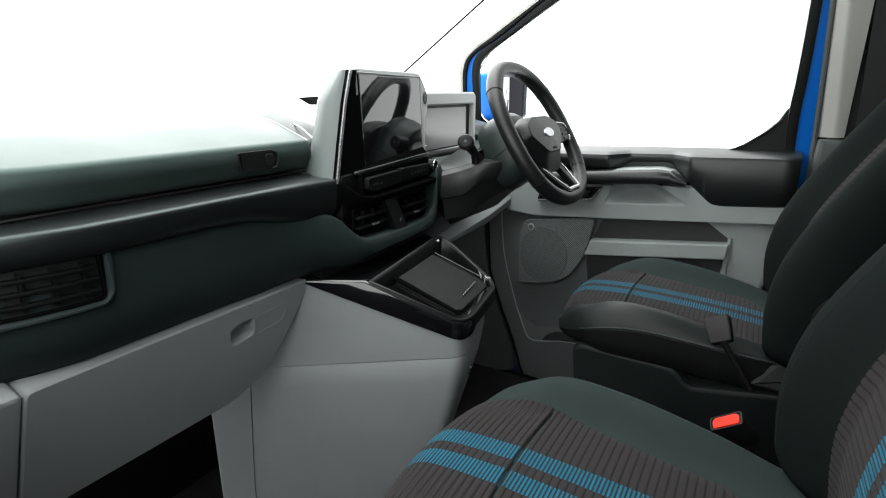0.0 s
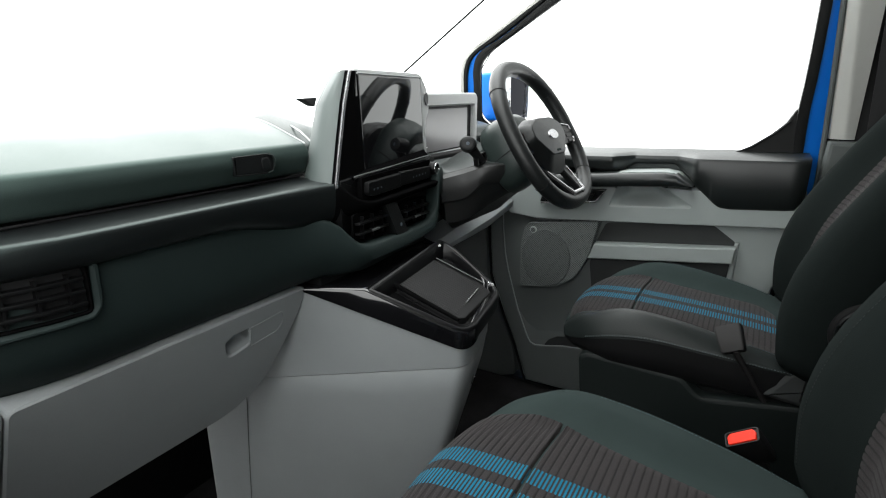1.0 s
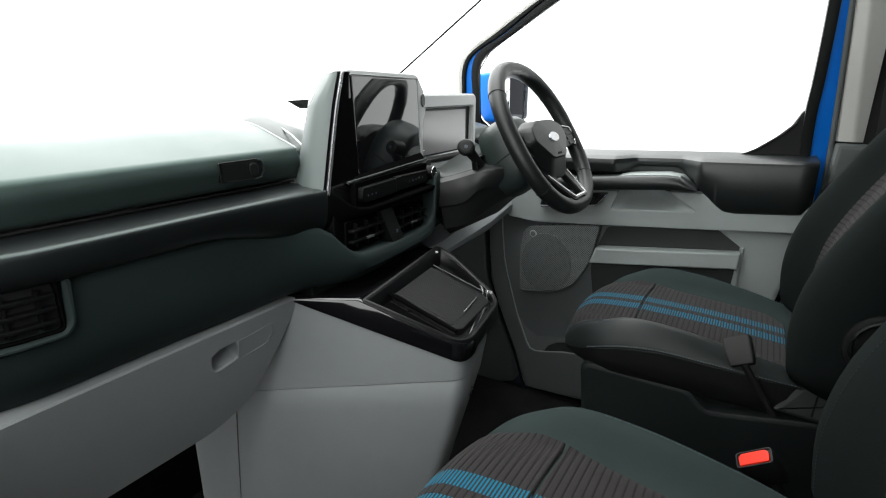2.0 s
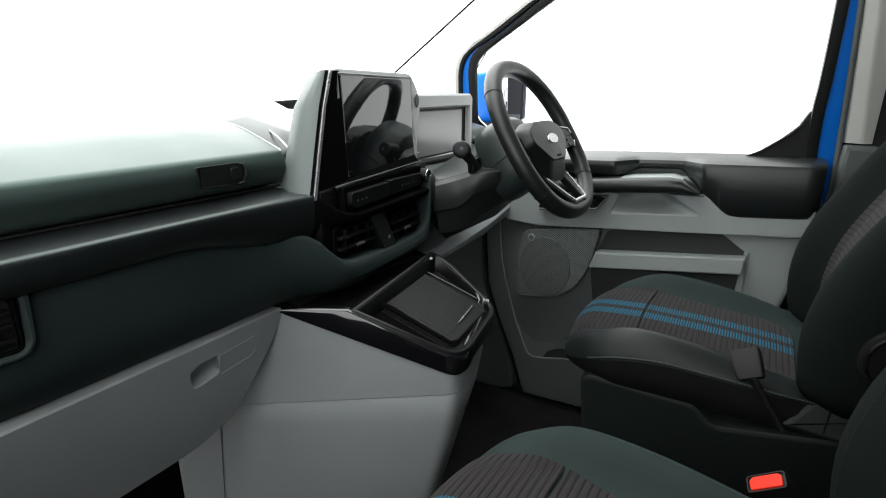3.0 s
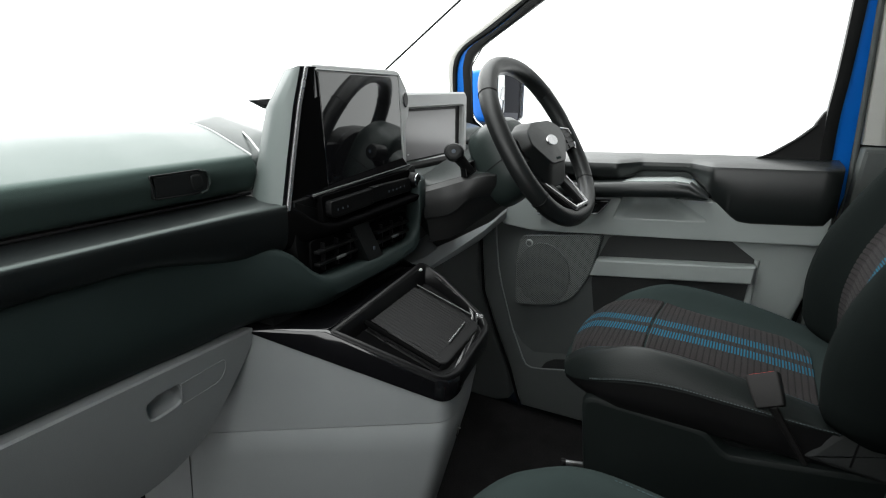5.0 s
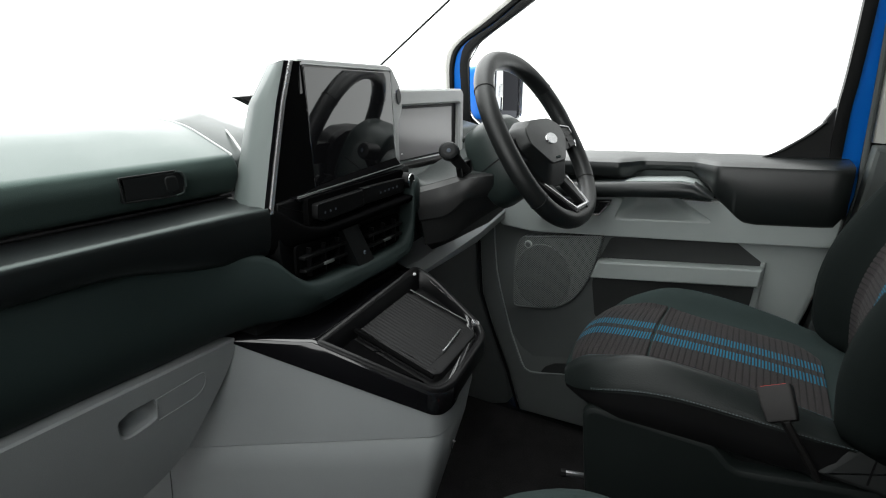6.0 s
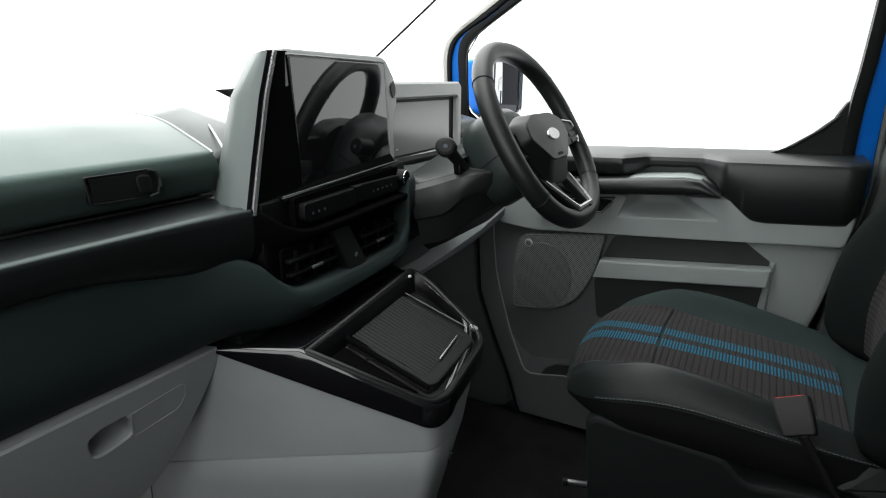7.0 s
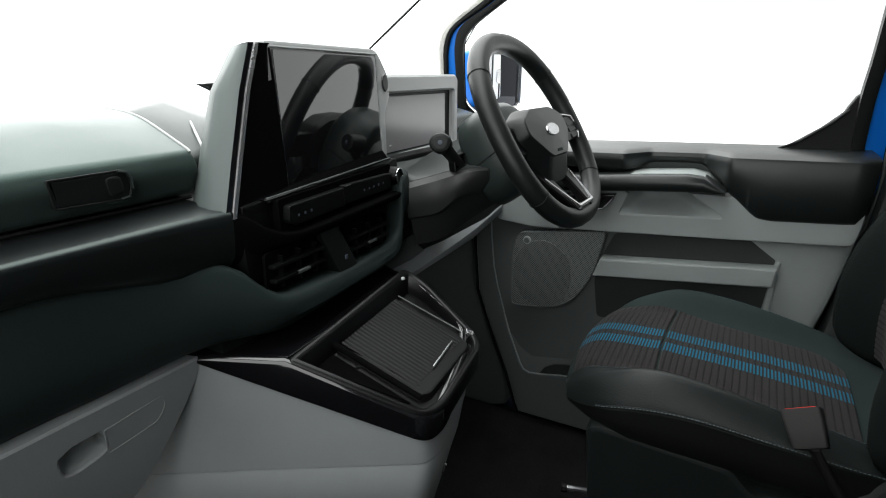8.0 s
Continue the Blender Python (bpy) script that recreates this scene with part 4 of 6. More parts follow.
lidp = [Vector(p).lerp(Vector(q), k / 5)[:] for p, q in zip(lidp, lidp[1:] + lidp[:1]) for k in range(5)]
lidob = part("lid", ring_slab(lidp, [hollow_point(*p) for p in lidp], GM, -0.03, 0.012, 0.0025), GREY, gl, "mid-grey plastic lid")
part("finger_hollow", rings(bmesh.new(), [[GM @ Vector((hollow_point(x, y, f)[0] + dx, hollow_point(x, y, f)[1], c)) for x, y in lidp] for f, c, dx in ((1.0, 0.010, 0.0), (0.97, 0.0, 0.001), (0.88, -0.010, 0.003), (0.60, -0.017, 0.006), (0.2, -0.018, 0.007))], cap0=False), GREY, lidob, "rounded finger hollow", 60)
part("end_panel", slab(fillet([(0.03, -0.003), (0.2080, -0.003), (0.1836, -0.19), (0.03, -0.19)], 0.010), GM, -0.03, 0.012, 0.006), GREY, gl, "mid-grey end panel")
hsl = fillet([(0.528, -0.036), (0.594, -0.030), (0.599, -0.046), (0.590, -0.066), (0.530, -0.072)], [0.003, 0.006, 0.008, 0.012, 0.003], 4)
part("handle_field", ring_slab(hsl, inset(hsl, 0.0014), GM, 0.009, 0.0128, 0.0004), GREY, lidob)
part("box", box((-1.0, 0.03, 0.40), (-0.76, 0.47, 0.56), 0.01), BLACK, gl, "black glovebox body")

# ---- centre stack, turned a little to the driver ----
SD = Vector((-0.045, 0.35, 0)).normalized()
SN = Vector((SD.y, -SD.x, 0))
STACK = frame_at((-0.592, 0.70, 0), SD, (0, 0, 1), SN)
cs = thing("centre_stack", (-0.62, 0.87, 0.55), "black centre stack with vents and switch bar", "centre stack")
face = fillet([(-0.012, 0.7425), (0.365, 0.745), (0.372, 0.66), (0.345, 0.60), (0.30, 0.60), (0.02, 0.612), (-0.016, 0.66), (-0.016, 0.70)], [0.002, 0.01, 0.04, 0.05, 0.02, 0.02, 0.02, 0.01], 5)
part("panel", slab(face, STACK, -0.20, -0.014, 0.002), DEEP, cs, "gloss black centre panel")
ledge = fillet([(0.020, 0.7445), (0.338, 0.7495), (0.340, 0.744), (0.325, 0.740), (0.10, 0.738), (0.026, 0.737)], 0.002)
part("ledge", slab(ledge, STACK, -0.06, -0.010, 0.002), PIANO, cs, "black ledge under the screen")
part("ledge_line", tube([STACK @ Vector((a, b, -0.0105)) for a, b in ((0.024, 0.7450), (0.14, 0.7465), (0.333, 0.7497))], 0.0010, 6), PILLARLOW, cs, "pale edge line")
part("bar_backing", slab(fillet([(0.036, 0.741), (0.320, 0.741), (0.320, 0.700), (0.036, 0.700)], 0.004), STACK, -0.016, -0.004, 0.0), VOID, cs, "black backing of the switch bar")
barp = fillet([(0.044, 0.7330), (0.164, 0.7325), (0.164, 0.7065), (0.056, 0.7065), (0.042, 0.7120)], [0.004, 0.002, 0.002, 0.010, 0.006], 4)
sb = part("switch_bar", slab(barp, STACK, -0.008, 0.006, 0.0015), SWITCH, cs, "black switch bar with small marks")
barq = fillet([(0.166, 0.7345), (0.307, 0.7290), (0.309, 0.7035), (0.166, 0.7075)], [0.002, 0.004, 0.006, 0.002], 4)
sq = part("switch_bar", slab(barq, STACK, -0.008, 0.0035, 0.0015), SWITCH, cs, "black switch bar with small marks")
part("bar_light", slab([(0.169, 0.7325), (0.185, 0.7320), (0.185, 0.7330), (0.169, 0.7335)], STACK, 0.003, 0.0041, 0.0), KICK, sq, "small grey indicator line")
for k in range(8):
    a = (0.060, 0.073, 0.086, 0.222, 0.237, 0.251, 0.266, 0.281)[k]
    m = STACK @ Matrix.Translation((0, 0 if k < 3 else -0.001, 0.0 if k < 3 else -0.0025))
    part("switch_mark", slab(fillet([(a - 0.0018, 0.7165), (a + 0.0016, 0.7165), (a + 0.0016, 0.7200), (a - 0.0018, 0.7200)], 0.001), m, 0.0055, 0.0066, 0.0003), ICON, sb if k < 3 else sq)
KM = STACK @ Matrix.Translation((0.327, 0.7215, -0.009))
knob = part("volume_knob", disc(KM, 0.0145, -0.015, 0.018, 0.004, 28), DEEP, cs, "black volume knob with a chrome ring")
part("knob_ring", tube([KM @ Vector((0.0118 * math.cos(q), 0.0118 * math.sin(q), 0.0185)) for q in span(0, 2 * math.pi, 29)[:-1]], 0.0014, 8, True), CHROME, knob, "chrome ring")
for a0, b0, w in ((0.000, 0.630, 0.116), (0.166, 0.618, 0.132)):
    vent("stack_vent", STACK @ Matrix.Translation((a0, b0, 0.002)) @ Matrix.Rotation(radians(-2.4), 4, "Z"), w, 0.054, 2, cs, 3, True, False)
pad = [(0.100, 0.684, 0.004), (0.146, 0.682, 0.004), (0.178, 0.616, 0.013), (0.132, 0.614, 0.013)]
mid = part("vent_divider", rings(bmesh.new(), [[STACK @ Vector((a, b, c - 0.03)) for a, b, c in pad], [STACK @ Vector((a, b, c - 0.002)) for a, b, c in pad], [STACK @ Vector((a * 0.95 + 0.0070, b * 0.96 + 0.0260, c)) for a, b, c in pad]]), DARK, cs, "dark leaning pad between the vents")
part("divider_mark", slab(fillet([(0.148, 0.632), (0.153, 0.632), (0.154, 0.638), (0.149, 0.638)], 0.001), STACK, 0.008, 0.0125, 0.0003), ICON, mid)

# ---- centre screen ----
scr = thing("centre_screen", (-0.68, 0.93, 0.735), "large dark glass touch screen in a grey housing", "touch screen")
QD = Vector((-0.033, 0.285, 0.0)).normalized()
QN = Vector((QD.y, -QD.x, 0.0)).normalized()
LEAN_S = radians(2.6)
QU = (Vector((0, 0, 1)) * math.cos(LEAN_S) - QN * math.sin(LEAN_S)).normalized()
QC = QD.cross(QU).normalized()
SCR = frame_at((-0.631, 0.7735, 0.737), QD * 0.955, QU * 0.955, QC * 0.955)
bez = fillet([(-0.030, -0.012), (0.290, 0.004), (0.294, 0.090), (0.314, 0.112), (0.314, 0.152), (0.280, 0.190), (0.264, 0.1935), (0.002, 0.1945), (-0.004, 0.14)], [0.003, 0.004, 0.02, 0.012, 0.02, 0.02, 0.006, 0.006, 0.01], 4)
part("housing", slab(bez, SCR, -0.030, 0.0, 0.004), HOUSING, scr, "light grey screen housing")
gla = fillet([(-0.030, -0.008), (0.268, 0.006), (0.268, 0.186), (0.0, 0.188)], 0.004, 3)
part("bezel", slab(gla, SCR, 0.0, 0.004, 0.0015), PIANO, scr, "gloss black bezel")
act = fillet([(0.006, 0.004), (0.262, 0.016), (0.2625, 0.181), (0.008, 0.183)], 0.003, 3)
part("glass", slab(act, SCR, 0.003, 0.0052, 0.0006), SCREEN, scr, "dark reflective screen glass")
part("edge_line", tube([SCR @ Vector((a, b, 0.0045)) for a, b in ((0.003, 0.1865), (0.2645, 0.1845), (0.266, 0.10), (0.2665, 0.02))], 0.0017, 6), HOUSING, scr, "pale edge line of the glass")
# raised over the glass to paint the dark dash reflection along its bottom
part("foot", strip([(STACK @ Vector((a, b - 0.0025, -0.012)), SCR @ Vector((q, r, 0.006))) for a, b, q, r in ((0.032, 0.7470, -0.028, 0.004), (0.05, 0.7473, -0.005, 0.010), (0.12, 0.7483, 0.06, 0.016), (0.25, 0.750, 0.18, 0.022), (0.328, 0.7518, 0.262, 0.026))], -0.01, (0, 0, 1)), VOID, scr, "black foot in place of the dash's dark reflection low on the screen")
# flared grey cheek and bright strip on the passenger side
outer = [(-0.026, 0.190, 0.000), (-0.054, 0.136, 0.002), (-0.088, 0.060, 0.007), (-0.117, -0.006, 0.012)]
rear = [(-0.031, 0.188, -0.012), (-0.064, 0.134, -0.026), (-0.095, 0.058, -0.028), (-0.120, -0.008, -0.030)]
inner = [(a + 0.012, b, c + 0.002) for a, b, c in outer]
into = SCR.to_3x3() @ Vector((0.02, 0, -0.03))
mids = [tuple((p + q) / 2 + d for p, q, d in zip(o, r, (-0.004, 0, 0.002))) for o, r in zip(outer, rear)]
bm = bmesh.new()
rings(bm, [[SCR @ Vector(o), SCR @ Vector(m), SCR @ Vector(r), SCR @ Vector(r) + into, SCR @ Vector(o) + into] for o, m, r in zip(outer, mids, rear)])
part("cheek", bm, CHEEK, scr, "flared side of the light grey housing, its shade in the colour", 60)
part("gloss_side", strip([(SCR @ Vector(a), SCR @ Vector(b)) for a, b in zip(inner, outer)], -0.010, QC), PIANO, scr, "gloss black edge down the side")
part("bright_strip", strip([(SCR @ Vector((a + 0.001, b, c + 0.003)), SCR @ Vector((a - 0.004, b, c + 0.002))) for a, b, c in inner], -0.003, QC), SILVER, scr, "narrow silver strip down the side")
part("front_bezel", strip([(SCR @ Vector(a), SCR @ Vector((0.006, a[1], 0.0045))) for a in inner], -0.008, QC), VOID, scr, "black flank of the bezel")
CM = SCR @ Matrix.Translation((0.296, 0.138, 0))
part("round_button", slab([(0.0095 * math.cos(q), 0.0135 * math.sin(q)) for q in span(0, 2 * math.pi, 29)[:-1]], CM, -0.001, 0.003, 0.001), DARK, scr, "dark oval sensor in the housing corner")
part("button_ring", tube([CM @ Vector((0.0098 * math.cos(q), 0.0138 * math.sin(q), 0.001)) for q in span(0, 2 * math.pi, 29)[:-1]], 0.0014, 6, True), SILVER, scr)
part("rear_wedge", slab([(0.795, 0.8705), (0.828, 0.856), (0.835, 0.873)], FACE_X(-0.785), -0.02, 0.0, 0.001), BLACK, scr, "small black wedge behind the housing")

# ---- driver's side of the dash ----
ds = thing("driver_dash", (-0.8, 1.3, 0.5), "charcoal driver's side of the dashboard", "dashboard")
yd = span(0.69, 1.55, 14)
topp = fillet([(-1.15, 0.80), (-1.0, 0.812), (-0.80, 0.800), (-0.74, 0.785), (-0.735, 0.75), (-1.15, 0.74)], 0.02)
part("top", along_y(topp, yd), PAD, ds, "charcoal dash top")
crown = fillet([(-1.15, 0.80), (-1.02, 0.840), (-0.88, 0.845), (-0.71, 0.806), (-0.705, 0.74), (-1.15, 0.74)], 0.012)
part("crown", along_y(crown, span(0.70, 0.98, 7), lambda y: (-0.03 * ease((0.78 - y) / 0.08) - 0.10 * ease((y - 0.76) / 0.2), -0.030 * ease((0.78 - y) / 0.08) - 0.02 * ease((y - 0.80) / 0.18))), PAD, ds, "charcoal crown of the dash top")
facep = fillet([(-1.1, 0.745), (-0.715, 0.738), (-0.672, 0.715), (-0.675, 0.66), (-0.70, 0.585), (-1.1, 0.58)], [0, 0.02, 0.02, 0.03, 0.02, 0])
part("face", along_y(facep, span(1.03, 1.58, 10), lambda y: (0.03 * ease((1.12 - y) / 0.1) - 0.10 * ease((y - 1.33) / 0.2), 0.0)), PAD, ds, "charcoal dash face behind the wheel")
# sculpted lower shroud: an upper face, a ridge and a set-back lower facet, growing out of the dash towards the wheel
shroud_rows = [((-0.640, 1.066, 0.700), (-0.630, 1.050, 0.682), (-0.628, 1.056, 0.640), (-0.628, 1.076, 0.585), (-0.632, 1.110, 0.566)),
               ((-0.605, 1.098, 0.711), (-0.590, 1.082, 0.694), (-0.584, 1.086, 0.650), (-0.594, 1.118, 0.592), (-0.604, 1.150, 0.580)),
               ((-0.562, 1.112, 0.7245), (-0.550, 1.096, 0.709), (-0.549, 1.098, 0.682), (-0.560, 1.150, 0.622), (-0.570, 1.185, 0.612)),
               ((-0.530, 1.126, 0.728), (-0.522, 1.114, 0.717), (-0.524, 1.130, 0.687), (-0.530, 1.186, 0.646), (-0.540, 1.230, 0.636)),
               ((-0.512, 1.133, 0.728), (-0.508, 1.129, 0.718), (-0.511, 1.149, 0.688), (-0.511, 1.200, 0.657), (-0.520, 1.260, 0.650))]


def shroud_at(k, j):
    return Vector([curve(k, [(i, r[j][a]) for i, r in enumerate(shroud_rows)]) for a in range(3)])


loops = []
for i in range(17):
    k = i / 4
    T, M, R, L, B = [shroud_at(k, j) for j in range(5)]
    loops.append([T, T.lerp(M, 0.6) + Vector((0.002, -0.004, 0.003)), M, M.lerp(R, 0.5) + Vector((0.001, -0.003, 0)), R, R + Vector((-0.001, 0.005, -0.004)), R + Vector((-0.004, 0.013, -0.004)), L.lerp(R, 0.4) + Vector((0, 0.004, 0)), L, L + Vector((-0.003, 0.012, -0.003)), B, Vector((B.x, 1.32, B.z)), Vector((T.x, 1.34, T.z))])
part("lower_shroud", rings(bmesh.new(), loops), COWL, ds, "charcoal sculpted shroud under the steering column", 32)
deck_top = [(-0.640, 1.050, 0.7140), (-0.655, 1.100, 0.7185), (-0.662, 1.150, 0.7255), (-0.662, 1.205, 0.7385), (-0.650, 1.255, 0.7510), (-0.620, 1.285, 0.7690)]
rows = []
for i in range(13):
    u = Vector([curve(i * 5 / 12, [(j, p[a]) for j, p in enumerate(deck_top)]) for a in range(3)])
    rows.append([shroud_at(3.4 * i / 12, 0) + Vector((0, 0, 0.0005)), u, u + Vector((-0.012, 0.010, -0.004)), u + Vector((-0.03, 0.02, -0.05)), shroud_at(3.4 * i / 12, 0) + Vector((-0.03, 0.04, -0.04))])
part("deck", rings(bmesh.new(), rows), DECK, ds, "charcoal facet beside the stalk below the instrument display", 40)
part("display_base", slab(fillet([(1.02, 0.690), (1.40, 0.700), (1.40, 0.736), (1.02, 0.7345)], 0.004), FACE_X(-0.690), -0.05, 0.0, 0.003), DEEP, ds, "black strip below the instrument display")
knee = [(0.985, 0.515, 0.038), (1.05, 0.512, 0.036), (1.14, 0.512, 0.034), (1.28, 0.522, 0.048), (1.40, 0.532, 0.058), (1.55, 0.556, 0.06)]
loops = []
for y, z, h in knee:
    loops.append([(-0.665 + dx, y, z + dz) for dx, dz in ((-0.08, -h * 0.5), (-0.006, -h * 0.5), (0.004, -h * 0.3), (0.006, 0.0), (-0.012, h * 0.5), (-0.08, h * 0.62))])
part("knee_strip", rings(bmesh.new(), loops), GREY, ds, "grey strip below the dash")
part("under_panel", slab(fillet([(0.98, 0.50), (1.56, 0.53), (1.56, 0.62), (0.98, 0.62)], 0.01), FACE_X(-0.76), -0.05, 0.02, 0.004), BLACK, ds)
part("lower_knee", slab(fillet([(0.99, 0.50), (1.25, 0.50), (1.22, 0.36), (1.04, 0.30)], 0.03), FACE_X(-0.80), -0.05, 0.03, 0.02), DARK, ds)

cl = thing("instrument_display", (-0.72, 1.2, 0.735), "switched-off instrument display in a light grey frame", "instrument display")
CLM = frame_at((-0.72, 0, 0), (0, 1, 0), (0, 0, 1), (1, 0, 0))
fo = fillet([(1.06, 0.715), (1.394, 0.722), (1.396, 0.872), (1.386, 0.8815), (1.06, 0.881)], [0.004, 0.004, 0.012, 0.006, 0.006], 4)
fi = fillet([(1.07, 0.735), (1.374, 0.738), (1.376, 0.848), (1.370, 0.850), (1.07, 0.848)], [0.002, 0.002, 0.003, 0.003, 0.003], 4)
part("frame", ring_slab(fo, fi, CLM, -0.08, 0.008, 0.004), HOUSING, cl, "light grey frame with rounded corner")
part("bezel", slab(fi, CLM, -0.06, -0.004, 0.0), BLACK, cl, "black inner bezel")
part("display", slab(fillet([(1.072, 0.738), (1.352, 0.742), (1.352, 0.843), (1.072, 0.843)], 0.003), CLM, -0.005, -0.0015, 0.0008), CLUSTERGLASS, cl, "switched-off display, its pale reflection put into the grey")
part("white_mark", slab([(1.136, 0.751), (1.142, 0.751), (1.142, 0.7535), (1.136, 0.7535)], CLM, -0.002, -0.0005, 0.0), MARKWHITE, cl)
part("amber_mark", slab([(1.331, 0.755), (1.336, 0.755), (1.336, 0.7575), (1.331, 0.7575)], CLM, -0.002, -0.0005, 0.0), AMBER, cl)

# ---- centre console ----
con = thing("centre_console", (-0.6, 0.8, FLOOR), "grey centre console with a gloss black tray on top", "console")
planr = [0.012, 0.0, 0.0, 0.045, 0.03, 0.05, 0.04, 0.02, 0.0]


def skin(z):
    """Outline of the console at a height: it draws in below the joint on the rear side."""
    k = ease((0.40 - z) / 0.30)
    return fillet([(-0.86, 0.547), (-0.662, 0.643), (-0.568 - 0.021 * k, 0.6895 - 0.0046 * k), (-0.415 - 0.055 * k, 0.765 - 0.012 * k), (-0.412 - 0.065 * k, 0.80 + 0.0 * k), (-0.445 - 0.085 * k, 0.93 - 0.01 * k), (-0.47 - 0.085 * k, 0.975 - 0.02 * k), (-0.60 - 0.04 * k, 1.0 - 0.03 * k), (-0.86, 1.0 - 0.03 * k)], planr, 5)


def top_of(x):
    return 0.447 + (-(x + 0.413)) * 0.415


def stack_of(z0, z1, n):
    """Outlines of the console between two heights."""
    loops = []
    for i in range(n):
        z = z0 + (z1 - z0) * i / (n - 1)
        loops.append([(x, y, z) for x, y in skin(z)])
    return loops


low = stack_of(FLOOR + 0.03, 0.376, 12)
foot = [(x, y, FLOOR) for x, y in inset(skin(FLOOR), 0.03)]
foot2 = [(x, y, FLOOR + 0.012) for x, y in inset(skin(FLOOR), 0.010)]
lip = [(x, y, 0.3785) for x, y in inset(skin(0.38), 0.002)]


def tilt(loop, amount):
    return [(x, y, z + amount * (x + 0.74) / 0.33) for x, y, z in loop]


part("lower_body", rings(bmesh.new(), [foot, foot2] + [tilt(l, 0.036 * max(0.0, (l[0][2] - 0.2) / 0.18)) for l in low] + [tilt(lip, 0.036)]), GREY, con, "mid-grey plastic lower body", 50)
upl = []
for i in range(10):
    f = i / 9
    o = skin(0.40)
    loop = []
    for x, y in o:
        zb = 0.3805 + 0.036 * (x + 0.74) / 0.33
        zt = top_of(x) + 0.004
        loop.append((x, y, zb + (zt - zb) * f))
    upl.append(loop)
inner0 = [(x, y, z + 0.002) for (x, y, z) in [(a, b, upl[0][k][2]) for k, (a, b) in enumerate(inset(skin(0.40), 0.0015))]]
part("upper_body", rings(bmesh.new(), [inner0] + upl[:]), GREY, con, "mid-grey plastic upper body", 50)
part("side_seam", tube([(-0.7756, 0.5872, 0.375), (-0.7756, 0.5872, 0.341), (-0.7836, 0.5833, 0.214), (-0.7896, 0.5802, 0.104), (-0.7896, 0.5802, -0.06)], 0.0007, 6), PILLARLOW, con, "thin upright joint")
# gloss black collar round the tray, deeper towards the rear
col_lo, col_hi, col_in = [], [], []
for k, (x, y) in enumerate(skin(0.5)):
    col_lo.append((x, y, top_of(x) + 0.001))
    zt = 0.562 - 0.5 * max(0.0, x + 0.572)
    zt = max(zt, top_of(x) + 0.006)
    col_hi.append((x, y, zt))
o_out, o_in, o_in2 = inset(skin(0.5), -0.003), inset(skin(0.5), 0.004), inset(skin(0.5), 0.010)
cl0 = [(o_out[k][0], o_out[k][1], col_lo[k][2]) for k in range(len(col_lo))]
cl1 = [(o_out[k][0], o_out[k][1], col_hi[k][2] - 0.006) for k in range(len(col_lo))]
cl2 = [(o_out[k][0] * 0.4 + o_in[k][0] * 0.6, o_out[k][1] * 0.4 + o_in[k][1] * 0.6, col_hi[k][2] - 0.0015) for k in range(len(col_lo))]
cl3 = [(o_in[k][0], o_in[k][1], col_hi[k][2]) for k in range(len(col_lo))]
cl4 = [(o_in2[k][0], o_in2[k][1], col_hi[k][2] - 0.001) for k in range(len(col_lo))]
collar = part("collar", rings(bmesh.new(), [cl0, cl1, cl2, cl3, cl4], cap0=False, cap1=False), PIANO, con, "gloss black tray surround", 45)
part("deck", slab(fillet([(-0.86, 0.556), (-0.660, 0.652), (-0.566, 0.696), (-0.598, 0.985), (-0.86, 0.985)], 0.004), FACE_Z(0.545), 0.0, 0.0155, 0.002), PIANO, con, "gloss black deck before the tray")
# sunk tray: its rim slopes more steeply than its floor
TA = math.atan(0.346)
TRAY = frame_at((-0.57, 0.0, 0.5422), (0, 1, 0), (-math.cos(TA), 0, math.sin(TA)), (math.sin(TA), 0, math.cos(TA)))


def on_tray(x, y):
    return (y, -(x + 0.57) / math.cos(TA))


def rim_z(x):
    return 0.277 - 0.5 * x


def floor_z(x):
    return 0.333 - 0.346 * x


rimo = fillet([(-0.566, 0.690), (-0.597, 0.992), (-0.556, 0.997), (-0.430, 0.962), (-0.409, 0.800), (-0.417, 0.764)], [0.010, 0.026, 0.030, 0.034, 0.030, 0.024], 6)
rows_ = [[(x, y, rim_z(x) + dz) for x, y in (inset(rimo, d) if d else rimo)] for d, dz in ((0.0, -0.026), (0.0, -0.004), (0.0015, -0.001), (0.004, 0.0), (0.008, -0.0005), (0.0105, -0.003))]
rows_.append([(x, y, min(floor_z(x), rim_z(x) - 0.004)) for x, y in inset(rimo, 0.014)])
tray = part("tray", rings(bmesh.new(), rows_, cap0=False), TRAYBLACK, con, "gloss black sunk tray", 50)
lidq = [(-0.563, 0.777), (-0.578, 0.938), (-0.463, 0.944), (-0.438, 0.934), (-0.427, 0.800), (-0.434, 0.786)]
matp = fillet([on_tray(x, y) for x, y in lidq], [0.003, 0.004, 0.012, 0.012, 0.010, 0.004], 4)
mt = part("shutter", slab(matp, TRAY, -0.013, 0.0, 0.003, taper=0.003), BLACK, con, "ribbed black roller shutter")
for k in range(20):
    f = (k + 0.5) / 20
    ya = 0.783 + f * 0.148
    pa, pb = TRAY @ Vector((*on_tray(-0.560 - 0.014 * f, ya), 0.0002)), TRAY @ Vector((*on_tray(-0.449 - 0.006 * f, ya + 0.006 * (1 - f)), 0.0002))
    part("rib", tube([pa, pb], 0.0024, 6, squash=0.30), BLACK, mt)
